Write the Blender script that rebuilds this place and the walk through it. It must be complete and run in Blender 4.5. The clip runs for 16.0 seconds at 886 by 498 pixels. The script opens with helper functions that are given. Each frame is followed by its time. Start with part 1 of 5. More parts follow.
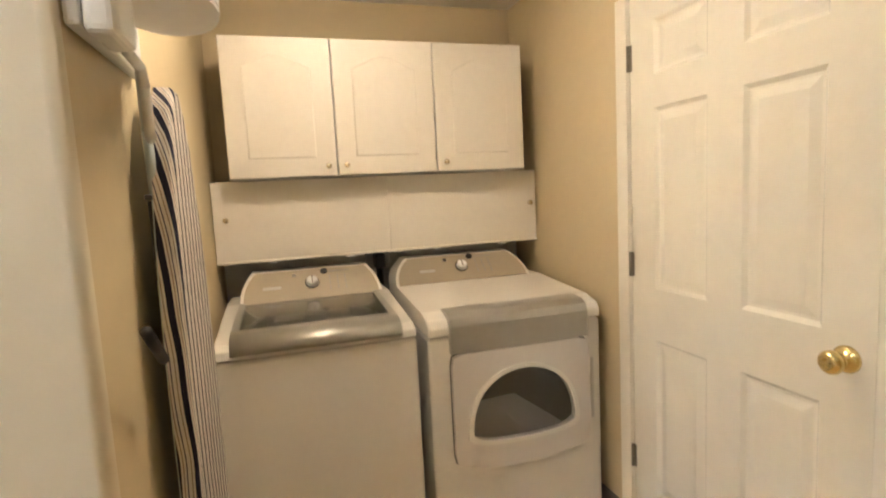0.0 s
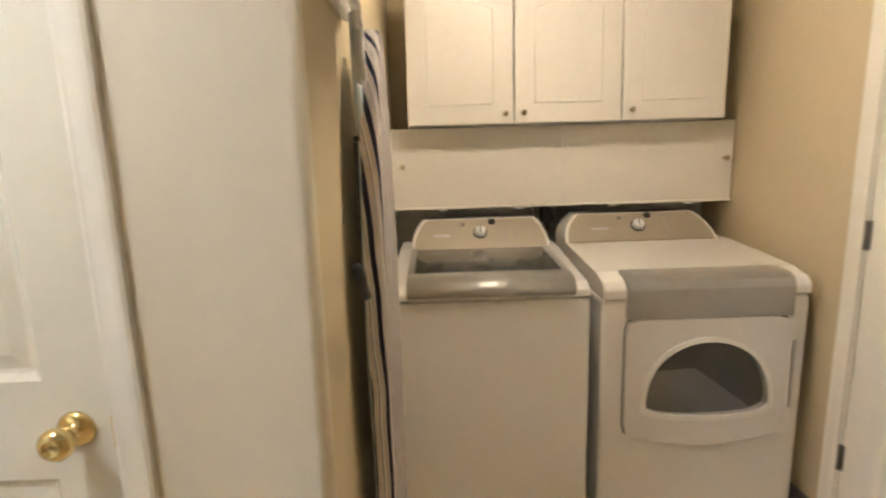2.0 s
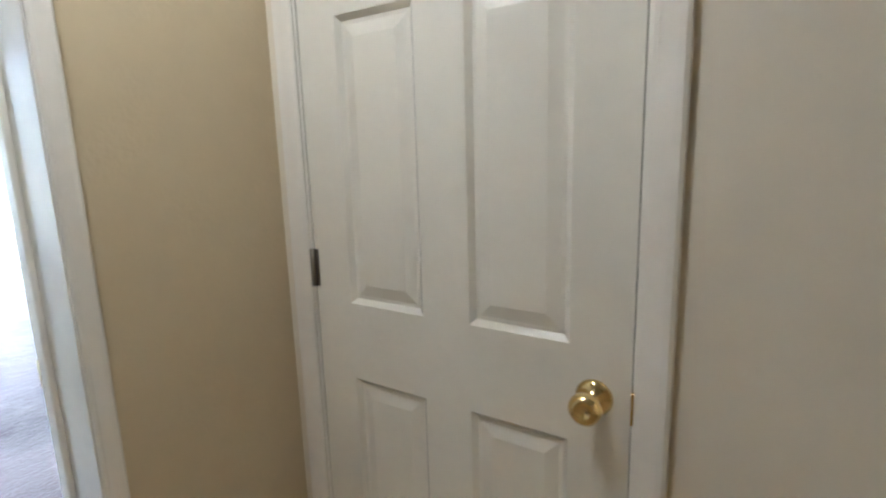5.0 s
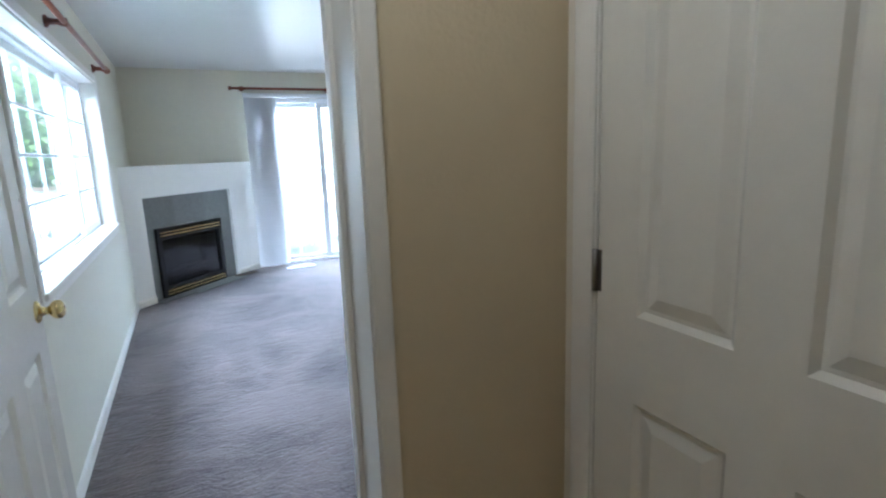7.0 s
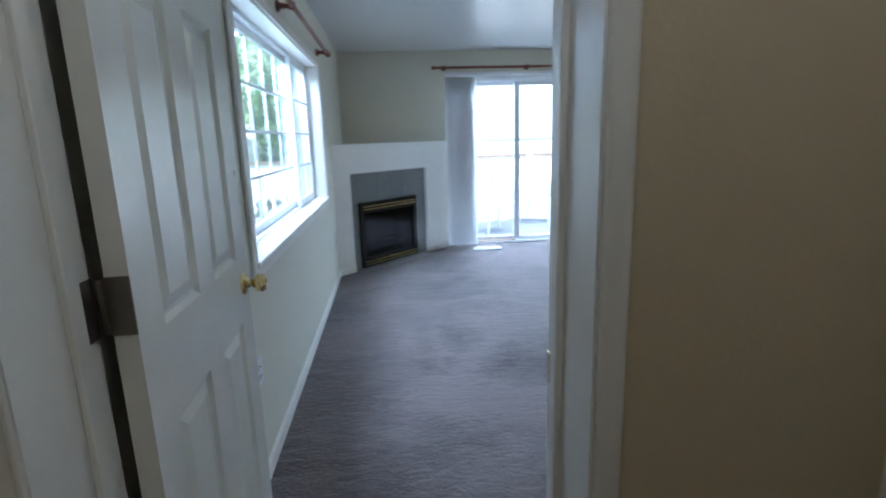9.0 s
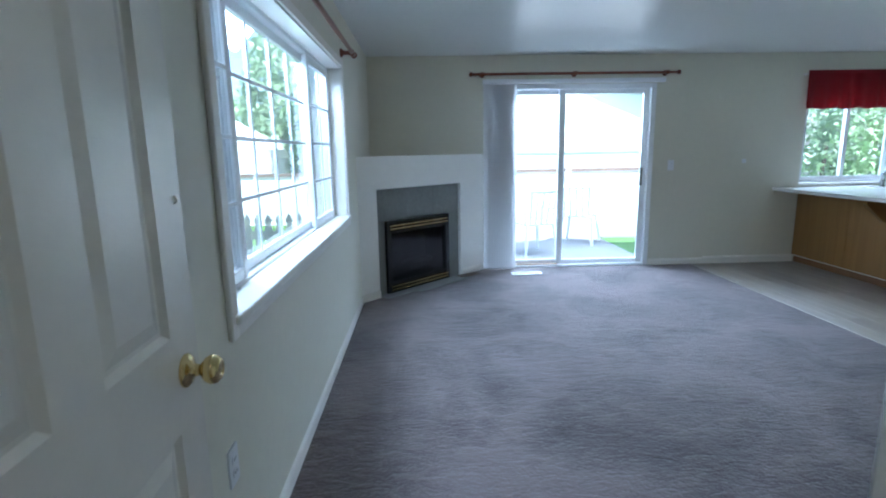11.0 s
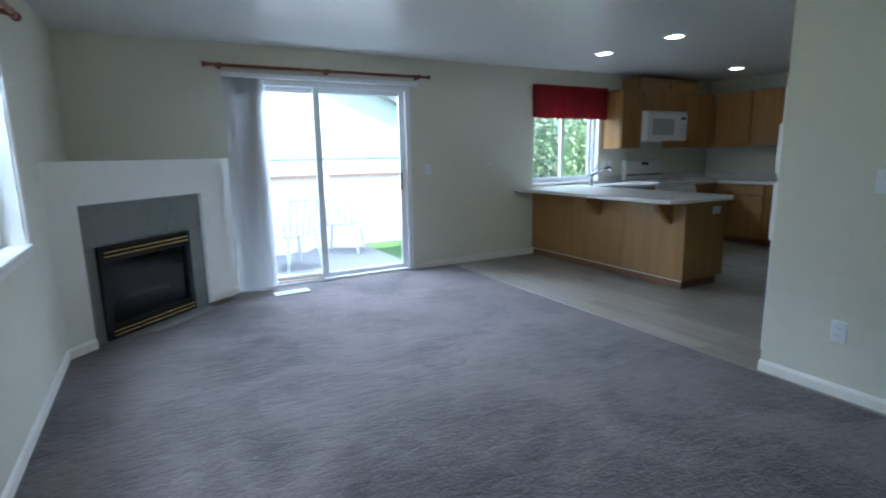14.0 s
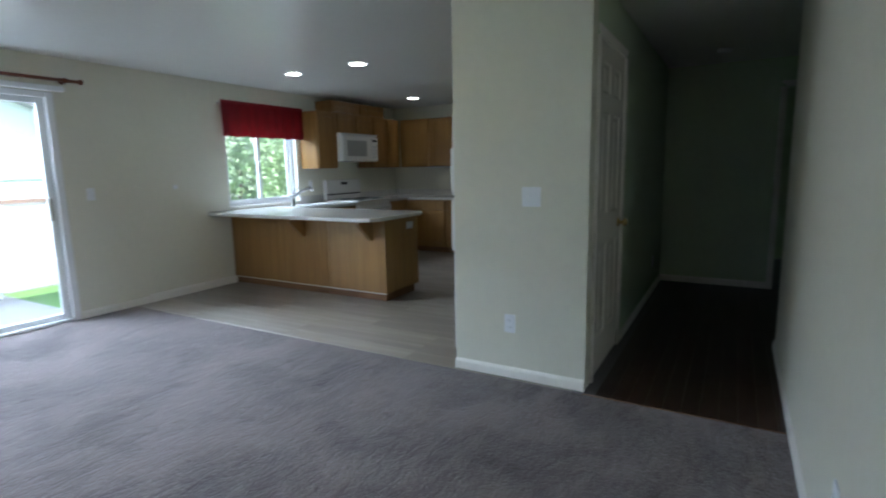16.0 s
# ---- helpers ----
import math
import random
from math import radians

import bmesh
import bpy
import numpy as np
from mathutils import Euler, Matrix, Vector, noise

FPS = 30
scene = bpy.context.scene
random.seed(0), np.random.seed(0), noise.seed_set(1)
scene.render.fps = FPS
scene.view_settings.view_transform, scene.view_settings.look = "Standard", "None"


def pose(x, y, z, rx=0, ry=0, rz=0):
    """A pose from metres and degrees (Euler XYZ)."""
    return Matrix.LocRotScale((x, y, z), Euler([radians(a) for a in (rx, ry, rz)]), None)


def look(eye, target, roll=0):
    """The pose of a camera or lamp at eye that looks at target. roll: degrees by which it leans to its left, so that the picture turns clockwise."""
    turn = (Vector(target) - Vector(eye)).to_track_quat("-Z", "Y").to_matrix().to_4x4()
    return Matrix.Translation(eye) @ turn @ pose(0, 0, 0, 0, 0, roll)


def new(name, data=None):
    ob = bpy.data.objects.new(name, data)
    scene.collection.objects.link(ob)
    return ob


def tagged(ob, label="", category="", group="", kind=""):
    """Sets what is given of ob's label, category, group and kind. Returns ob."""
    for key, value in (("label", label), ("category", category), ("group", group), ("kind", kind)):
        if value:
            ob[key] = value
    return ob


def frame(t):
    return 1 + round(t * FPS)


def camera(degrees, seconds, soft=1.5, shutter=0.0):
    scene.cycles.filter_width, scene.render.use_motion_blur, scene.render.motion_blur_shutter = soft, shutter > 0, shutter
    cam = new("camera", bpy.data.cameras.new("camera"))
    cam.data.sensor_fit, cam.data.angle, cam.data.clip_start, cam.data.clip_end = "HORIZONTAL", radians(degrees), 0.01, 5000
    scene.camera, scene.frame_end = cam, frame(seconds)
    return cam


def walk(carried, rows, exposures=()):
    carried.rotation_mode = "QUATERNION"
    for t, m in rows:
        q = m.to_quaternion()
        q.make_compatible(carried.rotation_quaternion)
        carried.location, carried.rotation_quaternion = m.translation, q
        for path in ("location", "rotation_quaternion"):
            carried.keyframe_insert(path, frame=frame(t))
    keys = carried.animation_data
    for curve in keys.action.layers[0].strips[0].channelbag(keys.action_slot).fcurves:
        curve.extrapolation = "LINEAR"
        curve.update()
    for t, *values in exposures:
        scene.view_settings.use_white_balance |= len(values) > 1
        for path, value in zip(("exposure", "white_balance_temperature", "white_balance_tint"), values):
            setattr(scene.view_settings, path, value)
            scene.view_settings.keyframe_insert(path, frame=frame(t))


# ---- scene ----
cam = camera(81.3, 16.0, soft=2.0, shutter=0.4)
PATH = [
    (0, (0.389, -1.228, 1.384), (2.292, -1.801, 1.169), -3.0),
    (0.5, (0.397, -1.229, 1.377), (2.275, -1.825, 1.034), -2.2),
    (1, (0.413, -1.21, 1.375), (2.316, -1.707, 1.01), -1.6),
    (1.5, (0.441, -1.173, 1.374), (2.386, -1.464, 1.014), -1.4),
    (2, (0.468, -1.128, 1.372), (2.434, -1.149, 1.006), -1.7),
    (2.5, (0.488, -1.084, 1.371), (2.438, -0.846, 0.994), -1.7),
    (3, (0.5, -1.023, 1.369), (2.411, -0.585, 0.972), -1.5),
    (3.5, (0.51, -0.959, 1.359), (2.343, -0.272, 0.947), -1.5),
    (4, (0.492, -0.891, 1.358), (2.248, -0.017, 0.971), -1.2),
    (4.5, (0.477, -0.833, 1.353), (2.144, 0.204, 0.968), -0.9),
    (4.7, (0.458, -0.791, 1.35), (2.123, 0.252, 0.973), -1.3),
    (6.8, (0.537, -0.655, 1.35), (1.453, 1.082, 0.973), -1.9),
    (7, (0.536, -0.635, 1.348), (1.397, 1.13, 0.972), -2.1),
    (7.5, (0.528, -0.587, 1.347), (1.222, 1.248, 0.959), -2.3),
    (8, (0.528, -0.526, 1.345), (1.062, 1.364, 0.97), -2.4),
    (8.5, (0.535, -0.464, 1.34), (0.925, 1.452, 0.919), -2.5),
    (9, (0.56, -0.357, 1.338), (0.745, 1.589, 0.916), -1.7),
    (9.2, (0.573, -0.301, 1.34), (0.68, 1.652, 0.922), -1.2),
    (11.3, (0.567, 0.313, 1.333), (0.64, 2.28, 0.981), -1.0),
    (11.5, (0.578, 0.365, 1.332), (0.67, 2.333, 0.99), -1.1),
    (12, (0.6, 0.454, 1.33), (0.825, 2.407, 0.965), -0.5),
    (12.5, (0.596, 0.549, 1.331), (1.007, 2.478, 0.999), -0.8),
    (13, (0.546, 0.638, 1.3), (1.197, 2.504, 0.991), -1.2),
    (13.5, (0.594, 0.661, 1.297), (1.404, 2.457, 0.956), -0.9),
    (14, (0.637, 0.701, 1.306), (1.581, 2.427, 0.944), -1.0),
    (14.5, (0.661, 0.741, 1.319), (1.805, 2.338, 0.941), -1.3),
    (15, (0.711, 0.772, 1.314), (2.071, 2.194, 0.957), -1.6),
    (15.5, (0.735, 0.771, 1.327), (2.279, 1.999, 0.998), -1.5),
    (16, (0.782, 0.788, 1.321), (2.499, 1.764, 1.01), -1.1),
]
# exposure keys
EXPOSURES = [
    (0.0, 4.22, 6300, 12), (1.0, 4.12, 6100, 11.5), (2.0, 4.22, 5880, 11), (3.5, 3.95, 5550, 10), (4.7, 3.52, 5350, 10), (6.8, 2.58, 5150, 8.5), (8.0, 2.15, 5000, 7.5), (9.2, 1.72, 4950, 7),
    (11.3, 1.58, 4900, 5.5), (13.5, 1.42, 5050, 7), (16.0, 1.62, 5500, 7.5),
]
walk(cam, [(t, look(eye, target, roll)) for t, eye, target, roll in PATH], EXPOSURES)

# world, sun, exposure
world = bpy.data.worlds.new("sky")
scene.world = world
world.use_nodes = True
wn = world.node_tree
sky = wn.nodes.new("ShaderNodeTexSky")
sky.sky_type = "NISHITA"
sky.sun_disc = False
sky.sun_elevation = radians(53.6)
sky.sun_rotation = radians(135)
sky.air_density, sky.dust_density, sky.ozone_density = 1.0, 2.0, 0.2
wn.nodes["Background"].inputs["Strength"].default_value = 0.15
wn.links.new(sky.outputs[0], wn.nodes["Background"].inputs["Color"])
sun = bpy.data.lights.new("sun", "SUN")
sun.energy, sun.angle, sun.color = 5.0, radians(0.6), (1.0, 0.95, 0.88)
new("sun", sun).matrix_world = look((12, -12, 23), (0, 0, 0))


def sky_fill_lamp(name, at, target, width, height, watts):
    """An added lamp by the eave outside a window, standing in for skylight."""
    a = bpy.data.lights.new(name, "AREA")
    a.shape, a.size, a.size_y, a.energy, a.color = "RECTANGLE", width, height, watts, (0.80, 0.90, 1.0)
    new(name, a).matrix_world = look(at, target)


sky_fill_lamp("sky_at_patio_door", (2.3, 7.25, 2.5), (2.3, 3.6, 0.6), 1.7, 0.5, 90)
sky_fill_lamp("sky_at_side_window", (-0.55, 2.9, 2.2), (1.8, 2.9, 0.0), 2.3, 0.45, 31)
sky_fill_lamp("sky_at_kitchen_window", (5.4, 6.5, 2.22), (5.4, 4.6, 0.6), 1.1, 0.4, 15)

# ---- materials
def material(name, color, rough=0.6, metal=0.0, vary=0.08, scale=6.0, bump=0.0, bump_scale=120.0, spread=0.0, spec=0.5, coat=0.0):
    """A surface with colour variation at two scales and a fine relief, in world metres. spread: variation from object to object."""
    m = bpy.data.materials.new(name)
    m.use_nodes = True
    n, l = m.node_tree.nodes, m.node_tree.links
    b = n["Principled BSDF"]
    b.inputs["Roughness"].default_value, b.inputs["Metallic"].default_value = rough, metal
    b.inputs["Specular IOR Level"].default_value = spec
    b.inputs["Coat Weight"].default_value = coat
    tc = n.new("ShaderNodeTexCoord")
    big, small = n.new("ShaderNodeTexNoise"), n.new("ShaderNodeTexNoise")
    for k, s in ((big, scale * 0.25), (small, scale * 6)):
        k.inputs["Scale"].default_value, k.inputs["Detail"].default_value = s, 4
        l.new(tc.outputs["Object"], k.inputs["Vector"])
    mix = n.new("ShaderNodeMath")
    mix.operation = "ADD"
    l.new(big.outputs["Fac"], mix.inputs[0])
    l.new(small.outputs["Fac"], mix.inputs[1])
    ramp = n.new("ShaderNodeMapRange")
    ramp.inputs["From Min"].default_value, ramp.inputs["From Max"].default_value = 0.6, 1.4
    ramp.inputs["To Min"].default_value, ramp.inputs["To Max"].default_value = 1 - vary, 1 + vary
    l.new(mix.outputs[0], ramp.inputs["Value"])
    last = ramp.outputs[0]
    if spread:
        info, rr, mul = n.new("ShaderNodeObjectInfo"), n.new("ShaderNodeMapRange"), n.new("ShaderNodeMath")
        rr.inputs["To Min"].default_value, rr.inputs["To Max"].default_value = 1 - spread, 1 + spread
        mul.operation = "MULTIPLY"
        l.new(info.outputs["Random"], rr.inputs["Value"])
        l.new(rr.outputs[0], mul.inputs[0])
        l.new(last, mul.inputs[1])
        last = mul.outputs[0]
    tint = n.new("ShaderNodeVectorMath")
    tint.operation = "SCALE"
    tint.inputs[0].default_value = color
    l.new(last, tint.inputs["Scale"])
    l.new(tint.outputs[0], b.inputs["Base Color"])
    if bump:
        t = n.new("ShaderNodeTexNoise")
        t.inputs["Scale"].default_value, t.inputs["Detail"].default_value = bump_scale, 3
        l.new(tc.outputs["Object"], t.inputs["Vector"])
        k = n.new("ShaderNodeBump")
        k.inputs["Strength"].default_value, k.inputs["Distance"].default_value = bump, 0.01
        l.new(t.outputs["Fac"], k.inputs["Height"])
        l.new(k.outputs[0], b.inputs["Normal"])
    return m


def wood(name, light, dark, axis, rough=0.4, scale=1.0, spread=0.12):
    """Grain that runs along one axis, light and dark in fine streaks."""
    m = material(name, light, rough, vary=0.08, scale=3)
    n, l = m.node_tree.nodes, m.node_tree.links
    b = n["Principled BSDF"]
    tc = n.new("ShaderNodeTexCoord")
    mp = n.new("ShaderNodeMapping")
    stretch = [22.0 * scale] * 3
    stretch[axis] = 1.4 * scale
    mp.inputs["Scale"].default_value = stretch
    t = n.new("ShaderNodeTexNoise")
    t.inputs["Scale"].default_value, t.inputs["Detail"].default_value, t.inputs["Distortion"].default_value = 1.6, 6, 0.8
    l.new(tc.outputs["Object"], mp.inputs["Vector"])
    l.new(mp.outputs[0], t.inputs["Vector"])
    info, mul = n.new("ShaderNodeObjectInfo"), n.new("ShaderNodeMath")
    rr = n.new("ShaderNodeMapRange")
    rr.inputs["To Min"].default_value, rr.inputs["To Max"].default_value = -spread, spread
    l.new(info.outputs["Random"], rr.inputs["Value"])
    mul.operation = "ADD"
    l.new(t.outputs["Fac"], mul.inputs[0])
    l.new(rr.outputs[0], mul.inputs[1])
    ramp = n.new("ShaderNodeValToRGB")
    ramp.color_ramp.elements[0].position, ramp.color_ramp.elements[1].position = 0.3, 0.72
    ramp.color_ramp.elements[0].color, ramp.color_ramp.elements[1].color = (*dark, 1), (*light, 1)
    l.new(mul.outputs[0], ramp.inputs["Fac"])
    l.new(ramp.outputs[0], b.inputs["Base Color"])
    k = n.new("ShaderNodeBump")
    k.inputs["Strength"].default_value, k.inputs["Distance"].default_value = 0.12, 0.004
    l.new(t.outputs["Fac"], k.inputs["Height"])
    l.new(k.outputs[0], b.inputs["Normal"])
    return m


def glass(name, tint=(1, 1, 1), rough=0.0):
    m = bpy.data.materials.new(name)
    m.use_nodes = True
    b = m.node_tree.nodes["Principled BSDF"]
    b.inputs["Base Color"].default_value = (*tint, 1)
    b.inputs["Transmission Weight"].default_value, b.inputs["Roughness"].default_value, b.inputs["IOR"].default_value = 1, rough, 1.45
    return m


def glow(name, color, strength):
    m = bpy.data.materials.new(name)
    m.use_nodes = True
    b = m.node_tree.nodes["Principled BSDF"]
    b.inputs["Base Color"].default_value = (*color, 1)
    b.inputs["Emission Color"].default_value, b.inputs["Emission Strength"].default_value = (*color, 1), strength
    return m


def carpet_material():
    """Cut pile: fibre grain, brushed streaks and broad patches where the pile leans."""
    m = material("carpet", (0.2, 0.175, 0.175), 0.95, vary=0.1, spec=0.1)
    n, l = m.node_tree.nodes, m.node_tree.links
    b = n["Principled BSDF"]
    tc = n.new("ShaderNodeTexCoord")
    mp = n.new("ShaderNodeMapping")
    mp.inputs["Scale"].default_value = (3.6, 9.0, 1.0)
    mp.inputs["Rotation"].default_value = (0, 0, 0.25)
    l.new(tc.outputs["Object"], mp.inputs["Vector"])
    streak, patch, fibre = (n.new("ShaderNodeTexNoise") for _ in range(3))
    streak.inputs["Scale"].default_value, streak.inputs["Detail"].default_value, streak.inputs["Distortion"].default_value = 2.2, 5, 1.2
    patch.inputs["Scale"].default_value, patch.inputs["Detail"].default_value, patch.inputs["Distortion"].default_value = 1.5, 5, 0.9
    fibre.inputs["Scale"].default_value, fibre.inputs["Detail"].default_value = 60, 6
    l.new(mp.outputs[0], streak.inputs["Vector"])
    l.new(tc.outputs["Object"], patch.inputs["Vector"])
    l.new(tc.outputs["Object"], fibre.inputs["Vector"])
    total = n.new("ShaderNodeMath")
    total.operation = "MULTIPLY_ADD"
    total.inputs[1].default_value = 0.48
    half = n.new("ShaderNodeMath")
    half.operation = "MULTIPLY"
    half.inputs[1].default_value = 0.9
    l.new(patch.outputs["Fac"], half.inputs[0])
    l.new(streak.outputs["Fac"], total.inputs[0])
    l.new(half.outputs[0], total.inputs[2])
    more = n.new("ShaderNodeMath")
    more.operation = "MULTIPLY_ADD"
    more.inputs[1].default_value = 0.40
    l.new(fibre.outputs["Fac"], more.inputs[0])
    l.new(total.outputs[0], more.inputs[2])
    ramp = n.new("ShaderNodeValToRGB")
    ramp.color_ramp.elements[0].position, ramp.color_ramp.elements[1].position = 0.61, 1.17
    ramp.color_ramp.elements[0].color, ramp.color_ramp.elements[1].color = (0.045, 0.034, 0.033, 1), (0.152, 0.120, 0.114, 1)
    l.new(more.outputs[0], ramp.inputs["Fac"])
    l.new(ramp.outputs[0], b.inputs["Base Color"])
    k = n.new("ShaderNodeBump")
    k.inputs["Strength"].default_value, k.inputs["Distance"].default_value = 1.0, 0.022
    l.new(more.outputs[0], k.inputs["Height"])
    l.new(k.outputs[0], b.inputs["Normal"])
    b.inputs["Sheen Weight"].default_value = 0.25
    return m


def striped_cloth():
    """White cotton with navy and tan stripes that run the length of the board and waver a little."""
    m = bpy.data.materials.new("striped_cloth")
    m.use_nodes = True
    n, l = m.node_tree.nodes, m.node_tree.links
    b = n["Principled BSDF"]
    b.inputs["Roughness"].default_value = 0.9
    tc, sep = n.new("ShaderNodeTexCoord"), n.new("ShaderNodeSeparateXYZ")
    noise_tex = n.new("ShaderNodeTexNoise")
    noise_tex.inputs["Scale"].default_value = 2.5
    l.new(tc.outputs["Object"], noise_tex.inputs["Vector"])
    l.new(tc.outputs["Object"], sep.inputs[0])
    wob = n.new("ShaderNodeMath")
    wob.operation = "MULTIPLY_ADD"
    wob.inputs[1].default_value = 0.045
    side = n.new("ShaderNodeMath")
    side.operation = "MULTIPLY_ADD"
    side.inputs[1].default_value = -1.0
    l.new(sep.outputs["Y"], side.inputs[0])
    l.new(sep.outputs["X"], side.inputs[2])
    l.new(noise_tex.outputs["Fac"], wob.inputs[0])
    l.new(side.outputs[0], wob.inputs[2])
    rep = n.new("ShaderNodeMath")
    rep.operation = "MULTIPLY"
    rep.inputs[1].default_value = 25.0
    l.new(wob.outputs[0], rep.inputs[0])
    fr = n.new("ShaderNodeMath")
    fr.operation = "FRACT"
    l.new(rep.outputs[0], fr.inputs[0])
    ramp = n.new("ShaderNodeValToRGB")
    ramp.color_ramp.interpolation = "CONSTANT"
    e = ramp.color_ramp.elements
    e[0].position, e[0].color = 0.0, (0.013, 0.013, 0.04, 1)
    e[1].position, e[1].color = 0.34, (0.75, 0.7, 0.66, 1)
    for p, c in ((0.44, (0.35, 0.25, 0.2)), (0.5, (0.75, 0.7, 0.66)), (0.6, (0.03, 0.03, 0.1)), (0.66, (0.75, 0.7, 0.66)), (0.82, (0.35, 0.27, 0.22)), (0.88, (0.75, 0.7, 0.66))):
        k = e.new(p)
        k.color = (*c, 1)
    l.new(fr.outputs[0], ramp.inputs["Fac"])
    l.new(ramp.outputs[0], b.inputs["Base Color"])
    return m


M_WALL = material("wall_paint", (0.715, 0.692, 0.582), 0.55, vary=0.03, scale=3, bump=0.05, bump_scale=90)
# Wall paint made paler for the fireplace front, which faces the light.
M_WALL_LIT = material("wall_paint_lit", (0.81, 0.80, 0.755), 0.5, vary=0.03, scale=3, bump=0.05, bump_scale=90)
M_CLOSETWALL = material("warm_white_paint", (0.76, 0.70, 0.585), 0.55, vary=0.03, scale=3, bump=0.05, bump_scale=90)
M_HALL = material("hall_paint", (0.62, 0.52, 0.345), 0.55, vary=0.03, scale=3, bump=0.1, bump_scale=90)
# Green raised in tone to make up for missing light in the entry.
M_GREEN = material("green_paint", (0.56, 0.65, 0.47), 0.6, vary=0.04, scale=3, bump=0.1, bump_scale=90)
M_CEIL = material("ceiling_paint", (0.76, 0.76, 0.73), 0.3, vary=0.03, scale=3, bump=0.16, bump_scale=45)
M_TRIM = material("trim_paint", (0.83, 0.80, 0.735), 0.35, vary=0.03, scale=5)
M_DOOR = material("door_paint", (0.82, 0.79, 0.71), 0.26, vary=0.03, scale=4, bump=0.05, bump_scale=60)
M_VINYLW = material("white_vinyl", (0.84, 0.85, 0.86), 0.3, vary=0.02)
M_BRASS = material("brass", (0.80, 0.63, 0.30), 0.13, 1.0, vary=0.06, scale=20)
M_STEEL = material("hinge_steel", (0.24, 0.22, 0.19), 0.4, 1.0, vary=0.12, scale=30)
M_CHROME = material("chrome", (0.8, 0.8, 0.82), 0.08, 1.0, vary=0.03)
M_CARPET = carpet_material()
M_LINO = wood("vinyl_plank", (0.335, 0.295, 0.245), (0.215, 0.188, 0.152), 1, 0.35, 0.45, 0.16)
M_LAUNDRY = material("laundry_vinyl", (0.52, 0.39, 0.23), 0.4, vary=0.14, scale=14, bump=0.08, bump_scale=50)
M_DARKWOOD = wood("dark_wood", (0.045, 0.022, 0.014), (0.018, 0.009, 0.006), 0, 0.35)
M_OAK = wood("oak", (0.325, 0.175, 0.050), (0.24, 0.123, 0.034), 2, 0.3, 0.42, 0.10)
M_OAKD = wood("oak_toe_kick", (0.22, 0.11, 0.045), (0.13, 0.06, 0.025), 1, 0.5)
M_ROD = wood("cherry_rod", (0.25, 0.075, 0.03), (0.13, 0.035, 0.015), 1, 0.3)
M_COUNTER = material("laminate", (0.66, 0.64, 0.60), 0.25, vary=0.06, scale=40)
M_SLATE = material("slate_tile", (0.19, 0.195, 0.183), 0.5, vary=0.16, scale=5, bump=0.12, bump_scale=22, spread=0.03)
M_GROUT = material("grout", (0.19, 0.19, 0.19), 0.9, vary=0.1)
M_BLACK = material("black_enamel", (0.012, 0.012, 0.013), 0.25, vary=0.15, scale=10)
M_SOOT = material("firebox_lining", (0.025, 0.022, 0.02), 0.9, vary=0.3, scale=12, bump=0.3, bump_scale=40)
M_LOG = material("ceramic_log", (0.09, 0.07, 0.055), 0.9, vary=0.4, scale=20, bump=0.8, bump_scale=40)
M_SMOKED = glass("smoked_glass", (0.11, 0.115, 0.125))
M_GLASS = glass("clear_glass")
gn = M_GLASS.node_tree          # a faint veil on the panes that stands in for window glare
veil, film = gn.nodes.new("ShaderNodeBsdfTranslucent"), gn.nodes.new("ShaderNodeMixShader")
veil.inputs["Color"].default_value = (0.85, 0.88, 0.90, 1)
film.inputs["Fac"].default_value = 0.012
gn.links.new(gn.nodes["Principled BSDF"].outputs[0], film.inputs[1])
gn.links.new(veil.outputs[0], film.inputs[2])
gn.links.new(film.outputs[0], gn.nodes["Material Output"].inputs["Surface"])
M_BLIND = material("blind_vinyl", (0.90, 0.89, 0.88), 0.5, vary=0.05, scale=3, bump=0.08, bump_scale=80)
bn = M_BLIND.node_tree
tr, mx = bn.nodes.new("ShaderNodeBsdfTranslucent"), bn.nodes.new("ShaderNodeMixShader")
tr.inputs["Color"].default_value = (0.86, 0.85, 0.85, 1)
mx.inputs["Fac"].default_value = 0.45
bn.links.new(bn.nodes["Principled BSDF"].outputs[0], mx.inputs[1])
bn.links.new(tr.outputs[0], mx.inputs[2])
bn.links.new(mx.outputs[0], bn.nodes["Material Output"].inputs["Surface"])
M_RED = material("red_cloth", (0.27, 0.01, 0.018), 0.75, vary=0.15, scale=10, bump=0.3, bump_scale=160)
M_WHITEAPP = material("white_enamel", (0.80, 0.785, 0.76), 0.22, vary=0.02, coat=0.3)
M_SILVER = material("silver_plastic", (0.41, 0.40, 0.38), 0.4, 0.6, vary=0.05)
M_CONSOLE = material("console_silver", (0.43, 0.38, 0.30), 0.38, 0.25, vary=0.04)
M_TUB = material("tub_grey", (0.36, 0.36, 0.35), 0.5, vary=0.15, scale=12)
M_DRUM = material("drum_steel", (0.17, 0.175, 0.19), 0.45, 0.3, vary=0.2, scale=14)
M_DRUM_LIT = material("drum_baffle", (0.27, 0.275, 0.29), 0.45, 0.2, vary=0.2, scale=18)
M_DRYDOOR = material("dryer_door_enamel", (0.72, 0.69, 0.675), 0.25, vary=0.03, coat=0.3)
M_DARKGLASS = glass("lid_glass", (0.78, 0.77, 0.74))
M_DRYGLASS = glass("dryer_glass", (0.92, 0.92, 0.92))
M_NICKEL = material("nickel", (0.72, 0.66, 0.54), 0.18, 1.0, vary=0.05, scale=20)
M_PLASTIC = material("white_plastic", (0.82, 0.83, 0.85), 0.35, vary=0.03)
